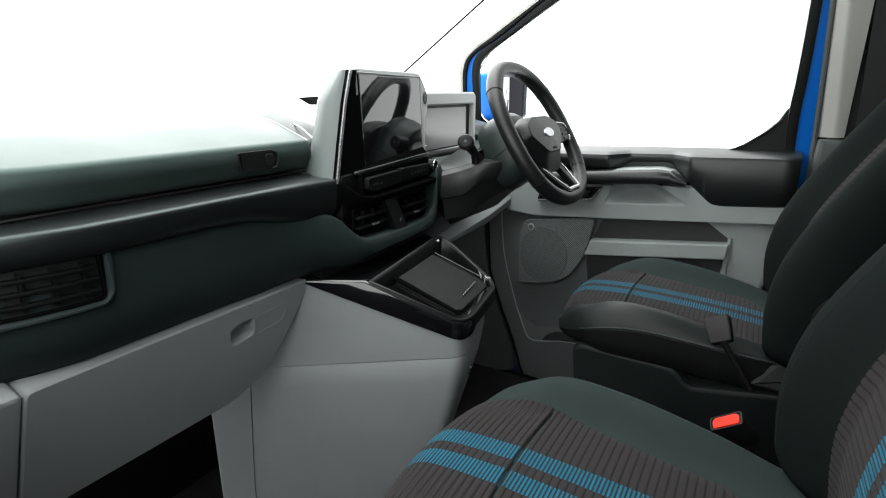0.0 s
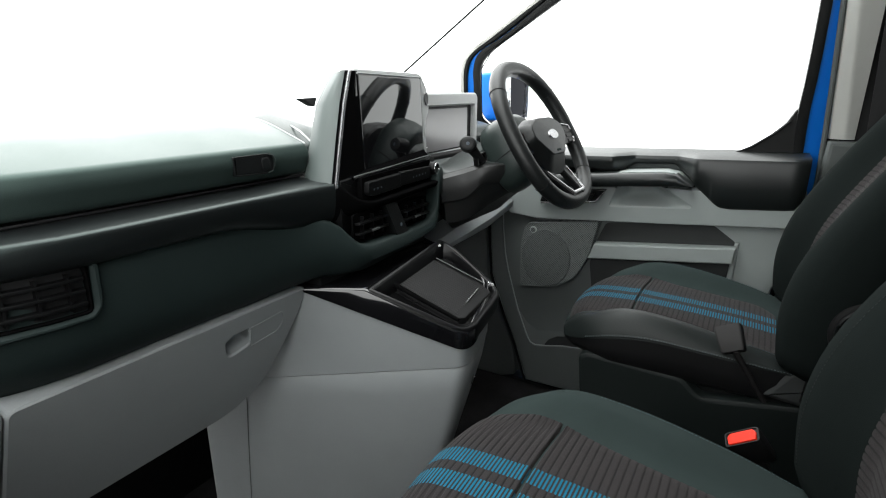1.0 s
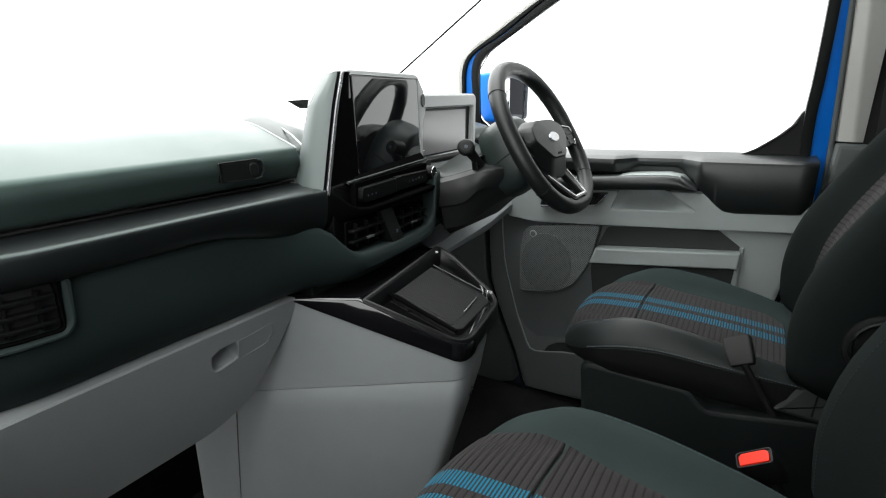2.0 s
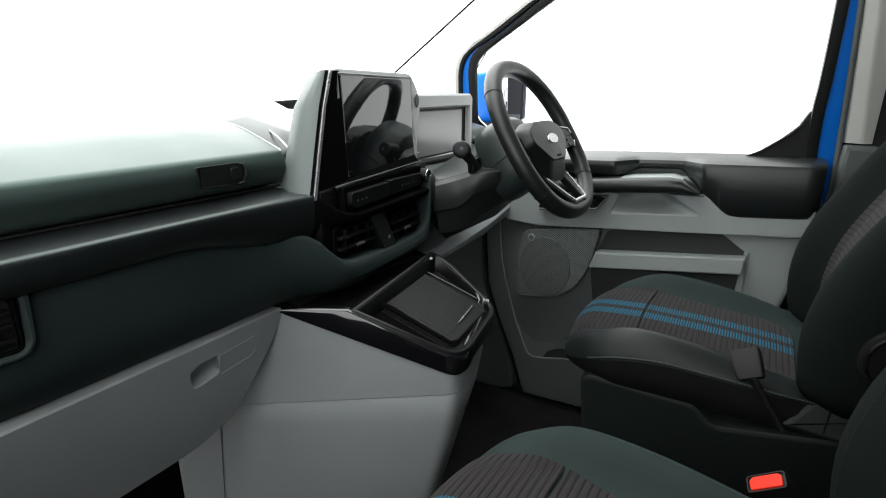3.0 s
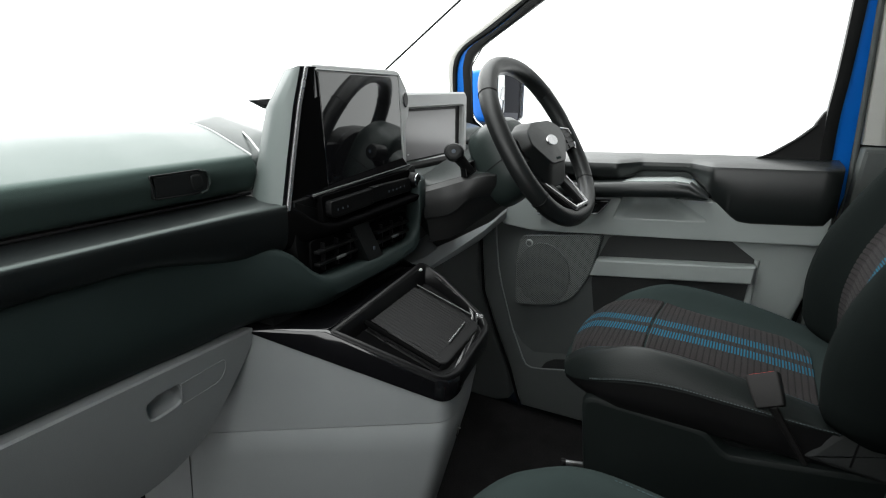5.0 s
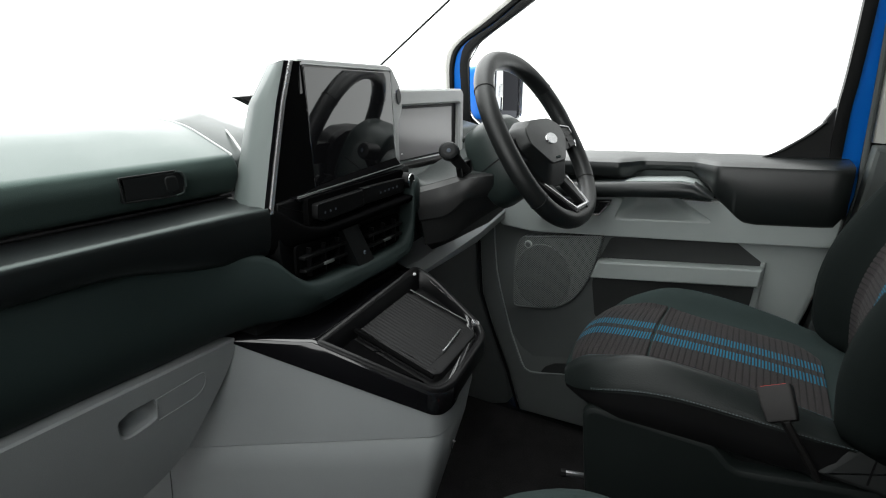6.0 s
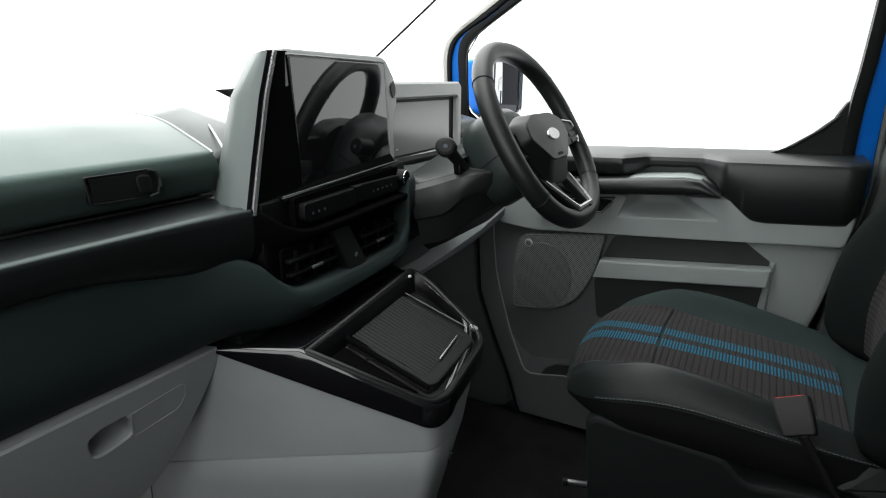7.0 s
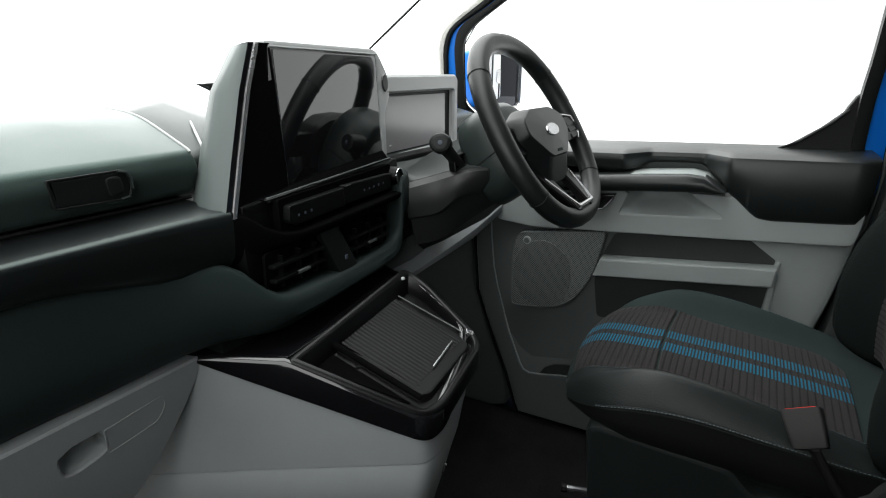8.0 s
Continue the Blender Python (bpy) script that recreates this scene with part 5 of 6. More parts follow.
part("shutter_grip", tube([TRAY @ Vector((*on_tray(-0.462, 0.912), 0.003)), TRAY @ Vector((*on_tray(-0.452, 0.842), 0.003))], 0.0016, 6), SILVER, mt, "thin silver grip line")
part("side_rail", tube([TRAY @ Vector((*on_tray(-0.564, 0.773), 0.001)), TRAY @ Vector((*on_tray(-0.434, 0.783), 0.0))], [0.0045, 0.0035], 8), VOID, con, "charcoal side rail of the shutter")
part("side_rail", tube([TRAY @ Vector((*on_tray(-0.576, 0.943), 0.0)), TRAY @ Vector((*on_tray(-0.468, 0.950), 0.0))], 0.0011, 6), PILLARLOW, con, "thin grey rail of the shutter")
part("pocket_floor", slab(fillet([on_tray(-0.560, 0.722), on_tray(-0.562, 0.768), on_tray(-0.440, 0.776), on_tray(-0.470, 0.756)], [0.012, 0.004, 0.004, 0.02], 4), TRAY, -0.013, -0.0095, 0.001), VOID, con, "black pocket beside the shutter")
part("clip", slab(fillet([on_tray(-0.458, 0.954), on_tray(-0.464, 0.961), on_tray(-0.452, 0.966), on_tray(-0.448, 0.957)], 0.001), TRAY, -0.006, 0.002, 0.001), SILVER, con, "small metal clip")
part("tray_lamp", disc(frame_at((-0.5815, 0.966, 0.5655), (0, 1, 0), (-0.4, 0, 0.92), (0.92, 0, 0.4)), 0.0026, -0.004, 0.002, 0.001, 14), MARKWHITE, con, "small white indicator")
part("back_wall", slab(fillet([(0.66, 0.555), (1.0, 0.562), (1.0, 0.64), (0.66, 0.64)], 0.01), FACE_X(-0.66), -0.05, 0.02, 0.004), DARK, con)
# hook on the side facing the driver's feet
part("hook_plate", slab(fillet([(0.822, 0.33), (0.85, 0.33), (0.865, 0.385), (0.85, 0.39)], 0.006), FACE_X(-0.452), 0.0, 0.012, 0.003), BLACK, con, "black socket plate")
part("hook", tube([(-0.438, 0.829, 0.374), (-0.425, 0.829, 0.362), (-0.432, 0.831, 0.346)], 0.003, 6), CHROME, con, "small chrome hook")

# ---- steering wheel, column and stalk ----
TILT = radians(31.1)
WA = Vector((-0.0419, -0.9991, 0.0))               # towards the passenger; the wheel is turned a little that way
WR = Vector((0.9991, -0.0419, 0.0))
WN = WR * math.cos(TILT) + Vector((0, 0, math.sin(TILT)))   # towards the driver
WU = Vector((0, 0, math.cos(TILT))) - WR * math.sin(TILT)   # up in the wheel's plane
WC = Vector((-0.448, 1.209, 0.790))
WHEEL = frame_at(WC, WA, WU, WN)      # a = towards the passenger, b = up, c = to the driver
wheel = thing("steering_wheel", WC, "black leather steering wheel with silver lower spoke", "steering wheel")


def rim_radius(q):
    """A squared-off circle, flattened at the foot."""
    c, s = math.cos(q), math.sin(q)
    n = 2.3
    r = 1.0 / (abs(c / 0.1555) ** n + abs(s / 0.167) ** n) ** (1 / n)
    return r


pts, rad = [], []
for i in range(72):
    q = 2 * math.pi * i / 72
    r = rim_radius(q)
    pts.append(WHEEL @ Vector((r * math.cos(q), r * math.sin(q), 0)))
bm = tube(pts, 0.0176, 14, True, up=WN)
part("rim", bm, RIMLEATHER, wheel, "black leather rim")
for q0 in (radians(38), radians(142), radians(-40), radians(220)):
    sect = [WHEEL @ Vector(((rim_radius(q) + 0.0179 * math.cos(a)) * math.cos(q), (rim_radius(q) + 0.0179 * math.cos(a)) * math.sin(q), 0.0179 * math.sin(a))) for q in (q0,) for a in span(0, 2 * math.pi, 17)[:-1]]
    part("rim_seam", tube(sect, 0.0009, 5, True), BLACK, wheel)
# perforated leather on the grips: small round holes in rows
bm = bmesh.new()
for q0, q1 in ((14, 62), (118, 166), (194, 222), (318, 346)):
    rows_of_holes = int((q1 - q0) / 1.5)
    for i in range(rows_of_holes):
        for j in range(9):
            q = radians(q0 + (i + 0.5 * (j % 2)) * 1.5)
            a = radians(92 + j * 12)
            rad_ = Vector((math.cos(q), math.sin(q), 0))
            out = rad_ * math.cos(a) + Vector((0, 0, 1)) * math.sin(a)
            along = Vector((-math.sin(q), math.cos(q), 0))
            across = out.cross(along)
            at = rad_ * rim_radius(q) + out * 0.01785
            bm.faces.new([bm.verts.new(WHEEL @ (at + (along * math.cos(w) + across * math.sin(w)) * 0.0009)) for w in span(0, 2 * math.pi, 7)[:-1]])
part("perforation", bm, BLACK, wheel, "rows of small holes in the grip leather")
# airbag cover: a flat plate with a facet falling away to its foot
plate = fillet([(-0.084, 0.018), (-0.045, 0.034), (0.045, 0.034), (0.084, 0.018), (0.090, -0.010), (0.036, -0.056), (-0.036, -0.056), (-0.090, -0.010)], 0.011, 5)
skirt_ = fillet([(-0.092, 0.026), (-0.048, 0.044), (0.048, 0.044), (0.092, 0.026), (0.100, -0.012), (0.044, -0.096), (-0.044, -0.096), (-0.100, -0.012)], 0.013, 5)
rows_ = [(skirt_, 0.90, -0.022), (skirt_, 1.0, -0.014), (skirt_, 0.985, -0.008), (plate, 1.015, 0.0125), (plate, 1.0, 0.0150), (plate, 0.97, 0.0165), (plate, 0.80, 0.0175), (plate, 0.5, 0.0195), (plate, 0.2, 0.0205)]
loops = [[WHEEL @ Vector((x * f, (y + 0.008) * f - 0.008, c)) for x, y in o] for o, f, c in rows_]
hub = part("airbag_cover", rings(bmesh.new(), loops), RIMLEATHER, wheel, "charcoal plastic airbag cover", 24)
part("badge", slab([(0.0255 * math.cos(2 * math.pi * i / 32), 0.0115 * math.sin(2 * math.pi * i / 32)) for i in range(32)], WHEEL @ Matrix.Translation((0, -0.010, 0.0175)), 0.0, 0.0055, 0.002), SILVER, hub, "silver oval badge")
part("airbag_mark", slab(fillet([(-0.011, -0.050), (0.011, -0.050), (0.011, -0.045), (-0.011, -0.045)], 0.001), WHEEL, 0.010, 0.0182, 0.0005), SUEDE, hub)


def leg_face(b):
    """The lower spokes rise from the hub to the rim."""
    return -0.010 + 0.024 * (-b - 0.080) / 0.067


for s in (-1, 1):
    arm = fillet([(s * 0.065, 0.012), (s * 0.152, 0.016), (s * 0.155, -0.030), (s * 0.070, -0.038)], 0.008)
    sp = part("spoke", slab(arm, WHEEL, -0.018, 0.010 if s < 0 else -0.004, 0.005), DEEP, wheel, "black spoke with switches")
    for k in range(3 if s < 0 else 0):
        part("wheel_switch", slab(fillet([(s * 0.100, 0.000 - k * 0.012), (s * 0.138, 0.002 - k * 0.012), (s * 0.138, -0.007 - k * 0.012), (s * 0.100, -0.009 - k * 0.012)], 0.003), WHEEL, 0.009, 0.012, 0.002), DEEP, sp)
    if s < 0:
        part("switch_trim", tube([WHEEL @ Vector((s * 0.100, 0.016, 0.010)), WHEEL @ Vector((s * 0.140, 0.010, 0.011)), WHEEL @ Vector((s * 0.148, -0.016, 0.011)), WHEEL @ Vector((s * 0.132, -0.036, 0.010))], 0.0022, 6), SILVER, sp, "thin silver trim")
    leg = fillet([(s * 0.030, -0.070), (s * 0.074, -0.062), (s * 0.064, -0.100), (s * 0.042, -0.158), (s * 0.020, -0.160), (s * 0.028, -0.110)], 0.006)
    lg = part("lower_spoke", rings(bmesh.new(), [[WHEEL @ Vector((x, y, leg_face(y) - 0.014)) for x, y in leg], [WHEEL @ Vector((x, y, leg_face(y) - 0.003)) for x, y in leg], [WHEEL @ Vector((x, y, leg_face(y))) for x, y in inset(leg, 0.003)]]), DEEP, wheel, "black lower spoke")
    part("spoke_trim", tube([WHEEL @ Vector((s * a, b, leg_face(b) + 0.001)) for a, b in ((0.058, -0.084), (0.052, -0.103), (0.042, -0.130), (0.032, -0.151))], [0.0020, 0.0028, 0.0036, 0.0042], 8), SILVER, lg, "satin silver spoke trim")
part("foot_trim", tube([WHEEL @ Vector((-0.032, -0.151, 0.0155)), WHEEL @ Vector((0.032, -0.151, 0.0155))], 0.0044, 8), SILVER, wheel, "satin silver bar across the foot of the wheel")

col = thing("steering_column", WC - WN * 0.2, "black plastic steering-column shroud with a control stalk", "steering column")
loops = []
for d, ra, rb, dz in ((0.040, 0.070, 0.066, 0.0), (0.05, 0.077, 0.080, 0.0), (0.08, 0.080, 0.086, -0.002), (0.112, 0.080, 0.086, -0.006), (0.118, 0.077, 0.080, -0.006), (0.120, 0.062, 0.055, -0.010), (0.22, 0.062, 0.050, -0.022), (0.30, 0.062, 0.05, -0.035)):
    ctr = WC - WN * d + Vector((0, 0, dz))
    loops.append([ctr + Vector((0, -1, 0)) * ra * math.copysign(abs(math.cos(q)) ** 0.62, math.cos(q)) + WU * rb * math.copysign(abs(math.sin(q)) ** 0.62, math.sin(q)) for q in span(0, 2 * math.pi, 37)[:-1]])
part("shroud", rings(bmesh.new(), loops), PAD, col, "", 60)
part("shroud_seam", tube([WC - WN * d + Vector((0, -1, 0)) * r + Vector((0, 0, z)) for d, r, z in ((0.055, 0.0785, -0.002), (0.08, 0.0806, -0.006), (0.112, 0.0806, -0.012))], 0.0012, 6), BLACK, col)
part("collar", tube([WC - WN * 0.066 + (Vector((0, -1, 0)) * math.cos(q) + WU * math.sin(q)) * 0.072 for q in span(0, 2 * math.pi, 41)[:-1]], 0.003, 6, True), BLACK, col)
stalk = part("stalk", tube([(-0.562, 1.124, 0.731), (-0.567, 1.108, 0.745), (-0.573, 1.085, 0.766)], [0.009, 0.010, 0.012], 12), BLACK, col, "black control stalk")
PD = frame_at((-0.560, 1.1165, 0.736), Vector((0.33, 0.93, 0.16)).normalized(), Vector((-0.245, -0.08, 0.966)).normalized(), Vector((0.91, -0.36, 0.20)).normalized())
plate_ = fillet([(-0.016, -0.014), (0.014, -0.008), (0.016, 0.015), (-0.012, 0.012)], 0.003)
part("stalk_plate", ring_slab(plate_, inset(plate_, 0.003), PD, -0.012, 0.004, 0.001), DEEP, col, "black plate round the stalk")
part("stalk_well", slab(inset(plate_, 0.003), PD, -0.012, 0.0, 0.0), VOID, col)
kn = Vector((-0.575, 1.079, 0.772))
kd = Vector((0.35, -0.75, 0.2)).normalized()
ks = kd.cross(Vector((0, 0, 1))).normalized()
part("stalk_knob", slab([(0.019 * math.cos(q), 0.017 * math.sin(q)) for q in span(0, 2 * math.pi, 25)[:-1]], frame_at(kn, ks, kd.cross(ks), kd), -0.018, 0.014, 0.007), DARK, stalk, "round grey end knob")
part("knob_mark", disc(frame_at(kn, ks, kd.cross(ks), kd), 0.004, 0.013, 0.0148, 0.0005, 12), ICON, stalk)

# ---- seats ----
SY = 1.19
seat = thing("front_seat", (0.0, SY, FLOOR), "charcoal and ribbed cloth driver's seat with blue stripes", "car seat", "front seats")
XF = -0.342
CENTRE = [(-0.36, 0.415), (-0.32, 0.432), (-0.28, 0.442), (-0.2, 0.447), (-0.1, 0.445), (0.0, 0.438), (0.12, 0.425), (0.2, 0.42)]
LIFT = [(-0.36, 0.0), (-0.30, 0.010), (-0.22, 0.033), (-0.12, 0.034), (0.0, 0.020), (0.1, 0.004), (0.2, 0.0)]


NEAR = [(-0.36, 0.388), (-0.32, 0.413), (-0.30, 0.421), (-0.25, 0.434), (-0.138, 0.446), (-0.05, 0.444), (0.0, 0.442), (0.12, 0.435), (0.2, 0.43)]


def half_width(x):
    q = max(0.0, 1 - (x - XF) / 0.09)
    return 0.210 - 0.022 * q * q - 0.01 * ease((x - 0.02) / 0.12)


def top_z(x, w):
    """Height of the cushion's upper skin."""
    z = curve(x, CENTRE)
    a = abs(w)
    z += curve(x, LIFT) * ease((a - 0.115) / 0.06)
    z += 0.006 * math.cos(max(-1, min(1, w / 0.13)) * math.pi / 2)
    W = half_width(x)
    if a > 0.165:
        k = (a - 0.165) / (W - 0.165)
        drop = 0.028 if w > 0 else z - curve(x, NEAR)
        z -= drop * max(0.0, min(1.0, k)) ** 2.2
    q = max(0.0, 1 - (x - XF) / 0.05)
    base = 0.385 + 0.024 * ease((-w - 0.12) / 0.07)
    z = base + (z - base) * math.sqrt(max(0.0, 1 - q ** 2.2))
    return z


def bottom_z(x):
    q = max(0.0, 1 - (x - XF) / 0.035)
    return 0.385 - 0.030 * math.sqrt(max(0.0, 1 - q * q)) - 0.015 * ease((x + 0.3) / 0.2)


def bow(x, w):
    """The cushion's front edge is curved: its corners lie further back."""
    return x + 0.045 * (abs(w) / 0.21) ** 2.2 * ease((-0.12 - x) / 0.2)


xs = [XF + 0.0005] + [XF + 0.075 * (i / 10) ** 1.6 for i in range(1, 11)] + span(-0.26, 0.17, 24)
loops, under = [], []
for x in xs:
    W = half_width(x)
    q = max(0.0, 1 - (x - XF) / 0.075)
    W2 = W * (1 - 0.10 * q ** 3)
    ws_ = span(-W2, W2, 33)
    loop = [(bow(x, w), SY + w, top_z(x, w * W / W2)) for w in ws_]
    zt, zn = top_z(x, W), top_z(x, -W)
    zs_ = max(0.392, zt - 0.012) if q == 0 else 0.385 + (zt - 0.385) * 0.5
    zs_ = min(zs_, zt - 0.0005)
    zn -= 0.0025
    loop += [(bow(x, W2), SY + W2 * 0.99, zs_), (bow(x, 0), SY, min(zs_, zn) - 0.004), (bow(x, W2), SY - W2 * 0.992, zn)]
    loops.append(loop)
    zb = min(bottom_z(x), zs_ - 0.001)
    v = W2 * 0.985
    zc = min(zn - 0.014, 0.380)
    under.append([(bow(x, v), SY + v, zs_), (bow(x, v) + 0.002, SY + v * 0.985, zs_ + (zb - zs_) * 0.6), (bow(x, v) + 0.008, SY + v * 0.93, zb), (bow(x, 0) + 0.006, SY, zb), (bow(x, v) + 0.030, SY - v * 0.90, zc - 0.012), (bow(x, v) + 0.016, SY - v * 0.97, zc), (bow(x, v) + 0.003, SY - v * 1.004, zc + (zn - zc) * 0.55), (bow(x, v), SY - v, zn), (bow(x, 0), SY, min(zs_, zn) - 0.004)])
part("cushion", rings(bmesh.new(), loops), SUEDE, seat, "grey-green cloth cushion", 60)
band = []
for x in xs[1:]:
    W = half_width(x)
    e = (0.124 + 0.012 * ease((x + 0.33) / 0.1)) + 0.001
    q = max(0.0, 1 - (x - XF) / 0.075)
    W2 = W * (1 - 0.10 * q ** 3)
    row = [(bow(x, w) - 0.0012 * q, SY + w, top_z(x, w * W / W2) + 0.0016) for w in span(-e, -W2 * 0.999, 14)]
    row.append((bow(x, W2) - 0.0012 * q, SY - W2 - 0.0012, top_z(x, -W) - 0.004))
    band.append(row)
part("leather_band", rings(bmesh.new(), band, close=False), LEATHER, seat, "dark leather band along the cushion", 60)
part("cushion_side", rings(bmesh.new(), under), BLACK, seat, "black lower side of the cushion", 60)

# ribbed cloth field on the cushion, with the seam across it
PITCH = 0.0096


def cloth_edge(x):
    return 0.124 + 0.012 * ease((x + 0.33) / 0.1)


def cloth_far(x):
    return cloth_edge(x) - 0.034 * ease((x + 0.27) / 0.27) - 0.055 * (max(0.0, x - 0.012) / 0.052) ** 2.2


bm = bmesh.new()
n = int((0.062 + 0.330) / (PITCH / 12))
rows_ = []
for i in range(n + 1):
    x = -0.330 + i * PITCH / 12
    rib = 0.0011 * min(1.0, abs((x / PITCH) % 1.0 - 0.5) * 5) ** 0.6
    groove = 0.008 * math.exp(-((x + 0.197) / 0.0022) ** 2) - 0.0015 * math.exp(-((x + 0.197) / 0.012) ** 2)
    e = cloth_edge(x)
    row = []
    for j in range(27):
        w = -e + (e + cloth_far(x)) * j / 26
        rim = 0.003 * max(0.0, (abs(w) / (e if w < 0 else cloth_far(x)) - 0.9) / 0.1) ** 2
        row.append((bow(x, w), SY + w, top_z(x, w) + 0.0028 + rib - groove - rim))
    rows_.append(row)
rings(bm, rows_, close=False)
part("cushion_cloth", bm, CUSHIONCLOTH, seat, "ribbed dark cloth with two blue stripes", 80)


def stitches(line, lift, length=0.0026, gap=0.0022, r=0.00036):
    """Short thread stitches along a line."""
    bm = bmesh.new()
    pts = [Vector(p) for p in line]
    for a, b in zip(pts, pts[1:]):
        d = b - a
        L = d.length
        s = 0.0
        while s + length < L:
            p, q = a + d * (s / L), a + d * ((s + length) / L)
            tube([p + Vector(lift), q + Vector(lift)], r, 4, bm=bm)
            s += length + gap
    return bm


line = [(bow(x, 0.13), SY - cloth_edge(x) - 0.006, top_z(x, -cloth_edge(x) - 0.006)) for x in span(-0.315, 0.09, 30)]
part("stitching", stitches(line, (0, 0, 0.0024), r=0.0005), STITCH, seat, "pale blue stitching")
for s in (-1, 1):
    line = [(bow(x, 0.21), SY + s * (half_width(x) - 0.001), top_z(x, s * (half_width(x) - 0.001)) - 0.001) for x in span(-0.305, 0.12, 32)]
    part("piping", tube(line, 0.0028, 6), LEATHER, seat, "dark leather piping")
    seam = [(bow(x, 0.176), SY + 0.176, top_z(x, 0.176)) for x in span(-0.16, 0.09, 20)] if s > 0 else [(x, y - 0.0034, z + 0.0012) for x, y, z in line]
    part("stitching", stitches(seam, (0, 0, 0.0006), r=0.0005 if s > 0 else 0.0006), STITCH if s > 0 else EDGETHREAD, seat, "pale blue stitching")

# backrest
BACKF = [(0.38, 0.072), (0.465, 0.054), (0.547, 0.050), (0.636, 0.071), (0.758, 0.134), (0.874, 0.206), (1.0, 0.272), (1.08, 0.312)]


def back_x(z, w):
    """Front skin of the backrest."""
    x = curve(z, BACKF)
    a = abs(w)
    x += 0.060 * (1 - ease((a - 0.095) / 0.085))
    W = 0.232
    if a > 0.195:
        k = min(1.0, (a - 0.195) / (W - 0.195))
        x += 0.035 * k ** 2.2
    return x


bm = bmesh.new()
loops = []
zs = [0.428, 0.434, 0.444] + span(0.458, 1.02, 26) + [1.04, 1.055, 1.062]
for z in zs:
    end = max(0.0, (z - 1.02) / 0.045)
    low = max(0.0, (0.458 - z) / 0.03)
    W = 0.232 * math.sqrt(max(0.05, 1 - 0.5 * end ** 2)) - 0.02 * low
    sec = [(back_x(z, w * 0.232 / W) + 0.05 * end ** 2 + 0.02 * low ** 2, SY + w, z + 0.0) for w in span(-W, W, 33)]
    xb = curve(z, BACKF) + 0.16 - 0.05 * end ** 2
    sec += [(xb - 0.06, SY + W * 1.0, z), (xb - 0.01, SY + W * 0.93, z), (xb, SY + W * 0.6, z), (xb, SY - W * 0.6, z), (xb - 0.01, SY - W * 0.93, z), (xb - 0.06, SY - W * 1.0, z)]
    loops.append(sec)
part("backrest", rings(bm, loops), BACKCLOTHSHADED, seat, "charcoal backrest with raised sides, its shade in the colour", 60)
bm = bmesh.new()
rows_ = []
n = int((1.0 - 0.445) / (PITCH / 10))
for i in range(n + 1):
    z = 0.445 + i * PITCH / 10
    rib = 0.0010 * min(1.0, abs(((z - FLOOR) / PITCH) % 1.0 - 0.5) * 5) ** 0.6
    row = []
    for j in range(25):
        w = -0.118 + 0.236 * j / 24
        rim = 0.004 * max(0.0, (abs(w) / 0.118 - 0.9) / 0.1) ** 2
        row.append((back_x(z, w) - 0.0030 - rib + rim, SY + w, z))
    rows_.append(row)
part("back_cloth", rings(bm, rows_, close=False), BACKCLOTH, seat, "ribbed dark cloth with two blue stripes", 80)
for s in (-1, 1):
    line = [(back_x(z, 0.172), SY + s * 0.172, z) for z in span(0.45, 1.02, 30)]
    part("stitching", stitches(line, (-0.0006, 0, 0)), THREAD, seat, "dull grey stitching")
# base: skirt with its stepped upper edge
skirt = fillet([(-0.225, FLOOR), (0.16, FLOOR), (0.16, 0.39), (0.09, 0.377), (-0.046, 0.352), (-0.078, 0.383), (-0.258, 0.388), (-0.274, 0.374), (-0.262, 0.25)], [0.01, 0.01, 0.01, 0.02, 0.012, 0.012, 0.012, 0.016, 0.03])
for y0, c in ((0.988, 1), (1.392, -1)):
    part("side_cover", slab(skirt, frame_at((0, y0, 0), (1, 0, 0), (0, 0, 1), (0, 1, 0)), 0.03 * c, 0.0, 0.010), COVER, seat, "black plastic side cover")
part("rail_cover", slab(fillet([(-0.10, 0.36), (-0.083, 0.404), (-0.02, 0.400), (0.05, 0.396), (0.10, 0.37), (0.10, 0.30), (-0.10, 0.30)], 0.008), FACE_Y(1.012), -0.02, 0.0, 0.004), DARK, seat)
part("base", box((-0.20, 1.02, FLOOR), (0.15, 1.36, 0.345), 0.01), BLACK, seat, "black seat box")
hinge = part("hinge_cover", slab(fillet([(0.042, 0.385), (0.30, 0.36), (0.33, 0.50), (0.22, 0.49), (0.10, 0.458), (0.082, 0.449)], [0.012, 0.02, 0.02, 0.03, 0.03, 0.012]), FACE_Y(1.005), -0.03, 0.022, 0.010), DOORDARK, seat, "dark grey plastic hinge cover")
part("hinge_joint", tube([(0.100, 0.9832, 0.392), (0.104, 0.9832, 0.450)], 0.0015, 6), BLACK, hinge)
part("recline_knob", disc(FACE_Y(0.965) @ Matrix.Translation((0.165, 0.535, 0)), 0.055, -0.02, 0.012, 0.008, 32), BLACK, seat, "round black adjuster on the backrest side")
part("knob_ring", tube([(0.165 + 0.044 * math.cos(q), 0.952, 0.535 + 0.044 * math.sin(q)) for q in span(0, 2 * math.pi, 33)[:-1]], 0.003, 6, True), DARK, seat)
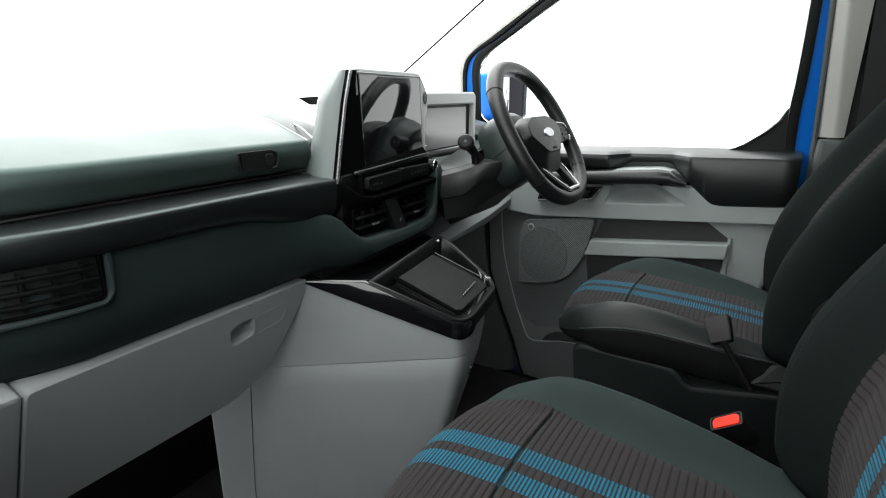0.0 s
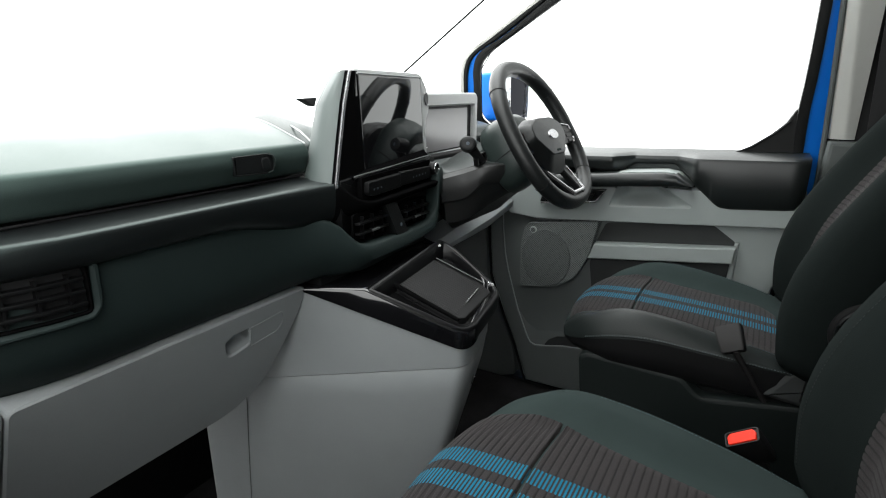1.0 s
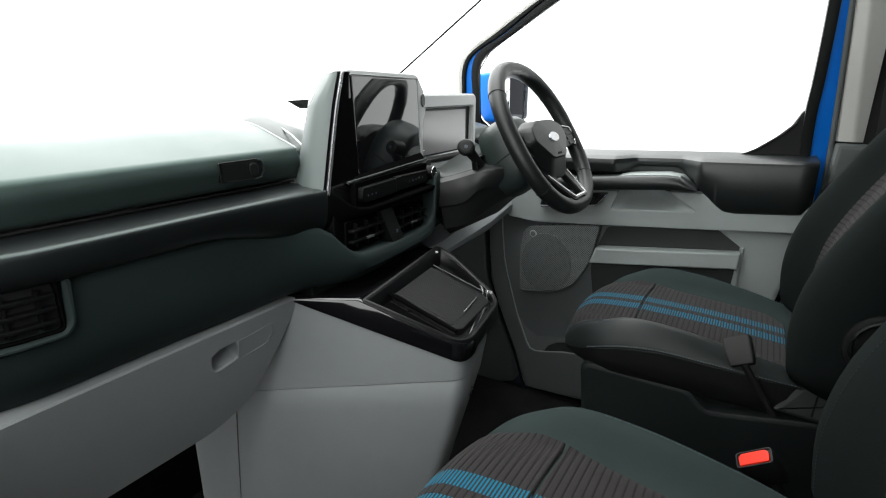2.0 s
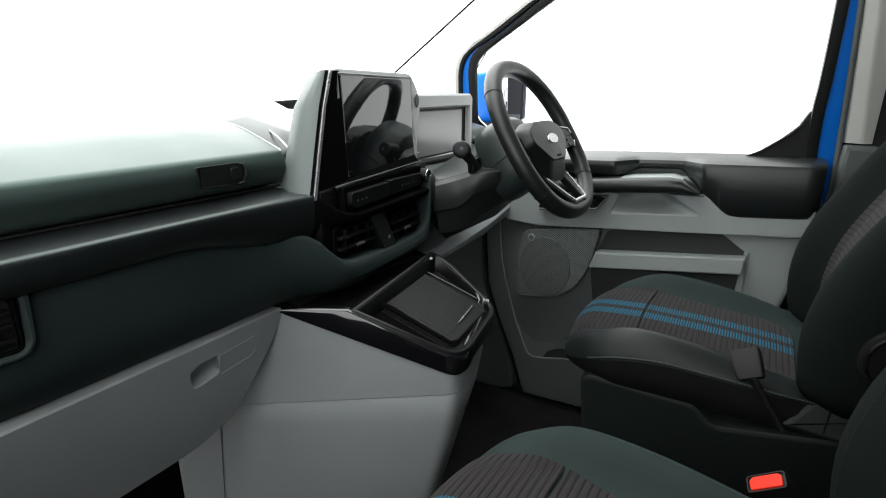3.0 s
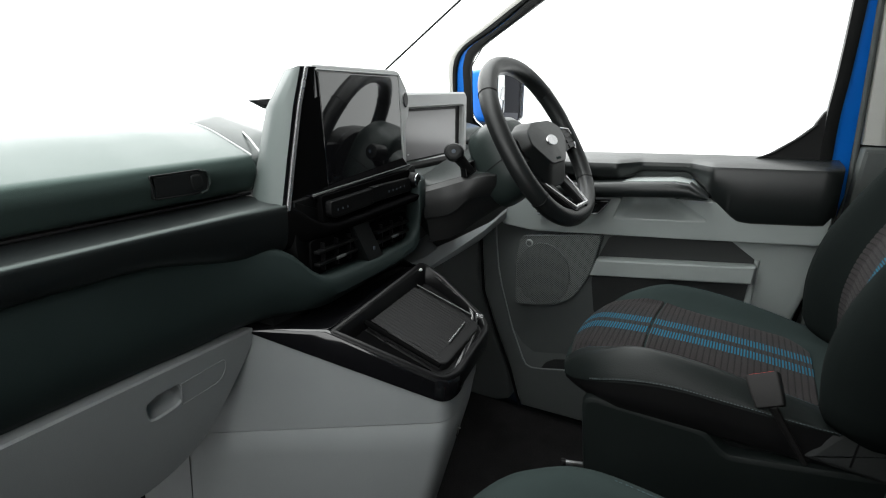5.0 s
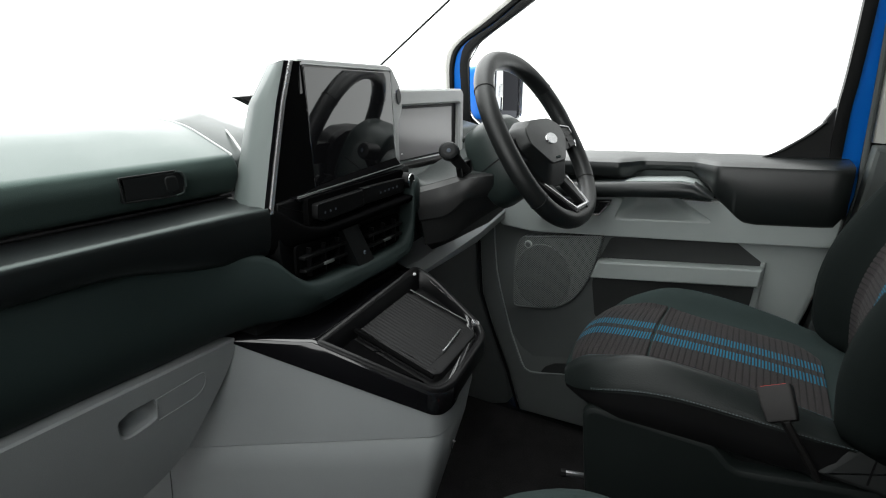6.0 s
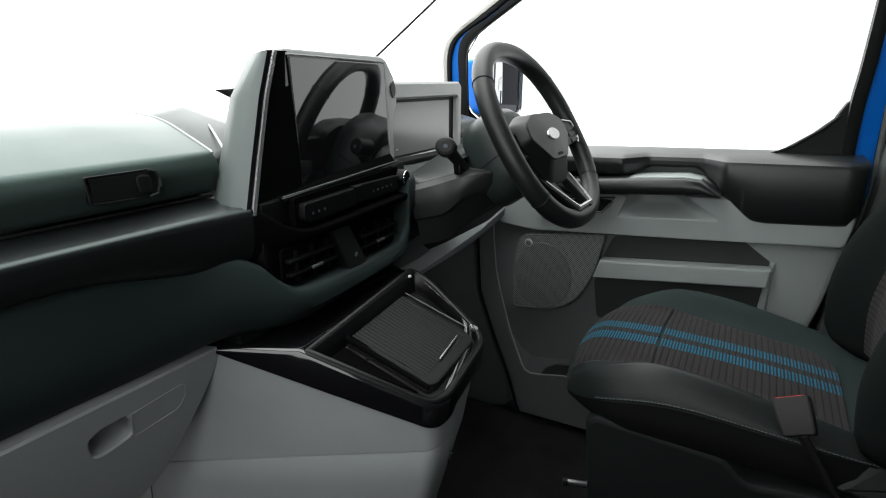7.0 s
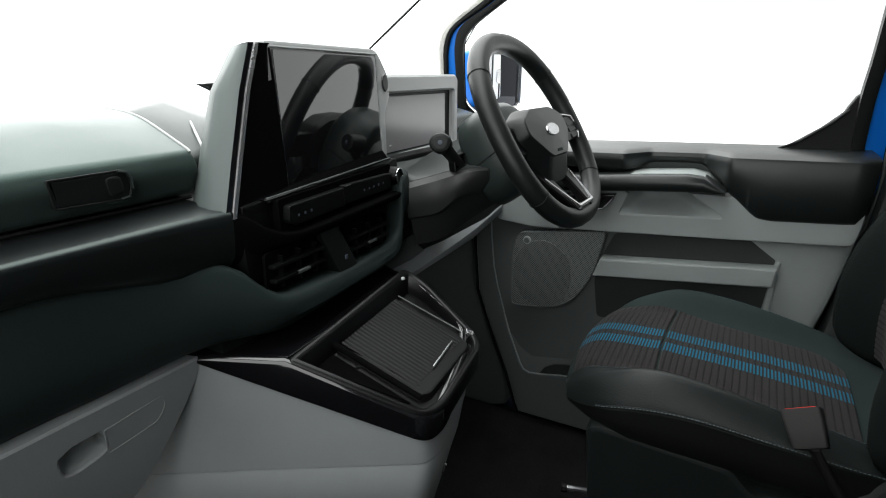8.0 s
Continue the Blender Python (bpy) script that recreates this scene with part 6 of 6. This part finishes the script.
rail = part("slide_bar", tube([(-0.327, 1.112, 0.140), (-0.30, 1.118, 0.142), (-0.262, 1.132, 0.140), (-0.20, 1.14, 0.135)], 0.0055, 8), STEEL, seat, "bare steel slide bar under the cushion")
part("bar_end", tube([(-0.331, 1.110, 0.140), (-0.322, 1.113, 0.1405)], 0.008, 8), BLACK, rail)
passenger = copy_thing(seat, pose(0.0, SY - 0.682, FLOOR))
passenger["label"] = "charcoal and ribbed cloth passenger seat with blue stripes"
for ob in passenger.children:      # its backrest is set a notch further back
    if ob.name.startswith("back") or ob.get("label") == "dull grey stitching":
        ob.location.x += 0.016


def buckle(at, rx, ry, turn, foot, label, size=1.0, finish=BLACK):
    """Seat-belt buckle on its stalk; at is the middle of its top, foot where the stalk is fixed."""
    b = thing("seat_belt_buckle", at, label, "seat belt buckle", "belt buckles")
    m = pose(*at, rx, ry, turn) @ Matrix.Diagonal((size, size, size, 1))
    o = fillet([(-0.028, -0.014), (0.028, -0.014), (0.028, 0.014), (-0.028, 0.014)], 0.006)
    loops = [[m @ Vector((x * f, y * g, z)) for x, y in o] for z, f, g in ((-0.060, 0.80, 0.7), (-0.057, 0.86, 0.8), (-0.03, 0.95, 0.95), (-0.004, 1.0, 1.0), (0.0, 0.97, 0.97), (0.0, 0.90, 0.86), (-0.0025, 0.87, 0.80))]
    body = part("body", rings(bmesh.new(), loops), finish, b, "matt black plastic body")
    part("button", slab(fillet([(-0.022, -0.0105), (0.022, -0.0105), (0.023, 0.004), (0.018, 0.010), (-0.018, 0.010), (-0.023, 0.004)], 0.003), m, -0.004, 0.0012, 0.0012), RED, body, "red release button")
    a, f = m @ Vector((0.002, 0, -0.055)), Vector(foot)
    part("stalk", tube([a, a.lerp(f, 0.4), f], [0.010, 0.009, 0.010], 8, squash=0.55), finish, b, "black stalk")
    return b


buckle((0.016, 0.745, 0.444), 24, -36, -4, (0.105, 0.765, 0.30), "red-topped seat-belt buckle beside the passenger seat", 0.82)
buckle((-0.020, 0.986, 0.499), -36, -27, -4, (0.05, 1.0, 0.37), "dark seat-belt buckle resting against the driver's cushion", 0.76, KICKDARK)
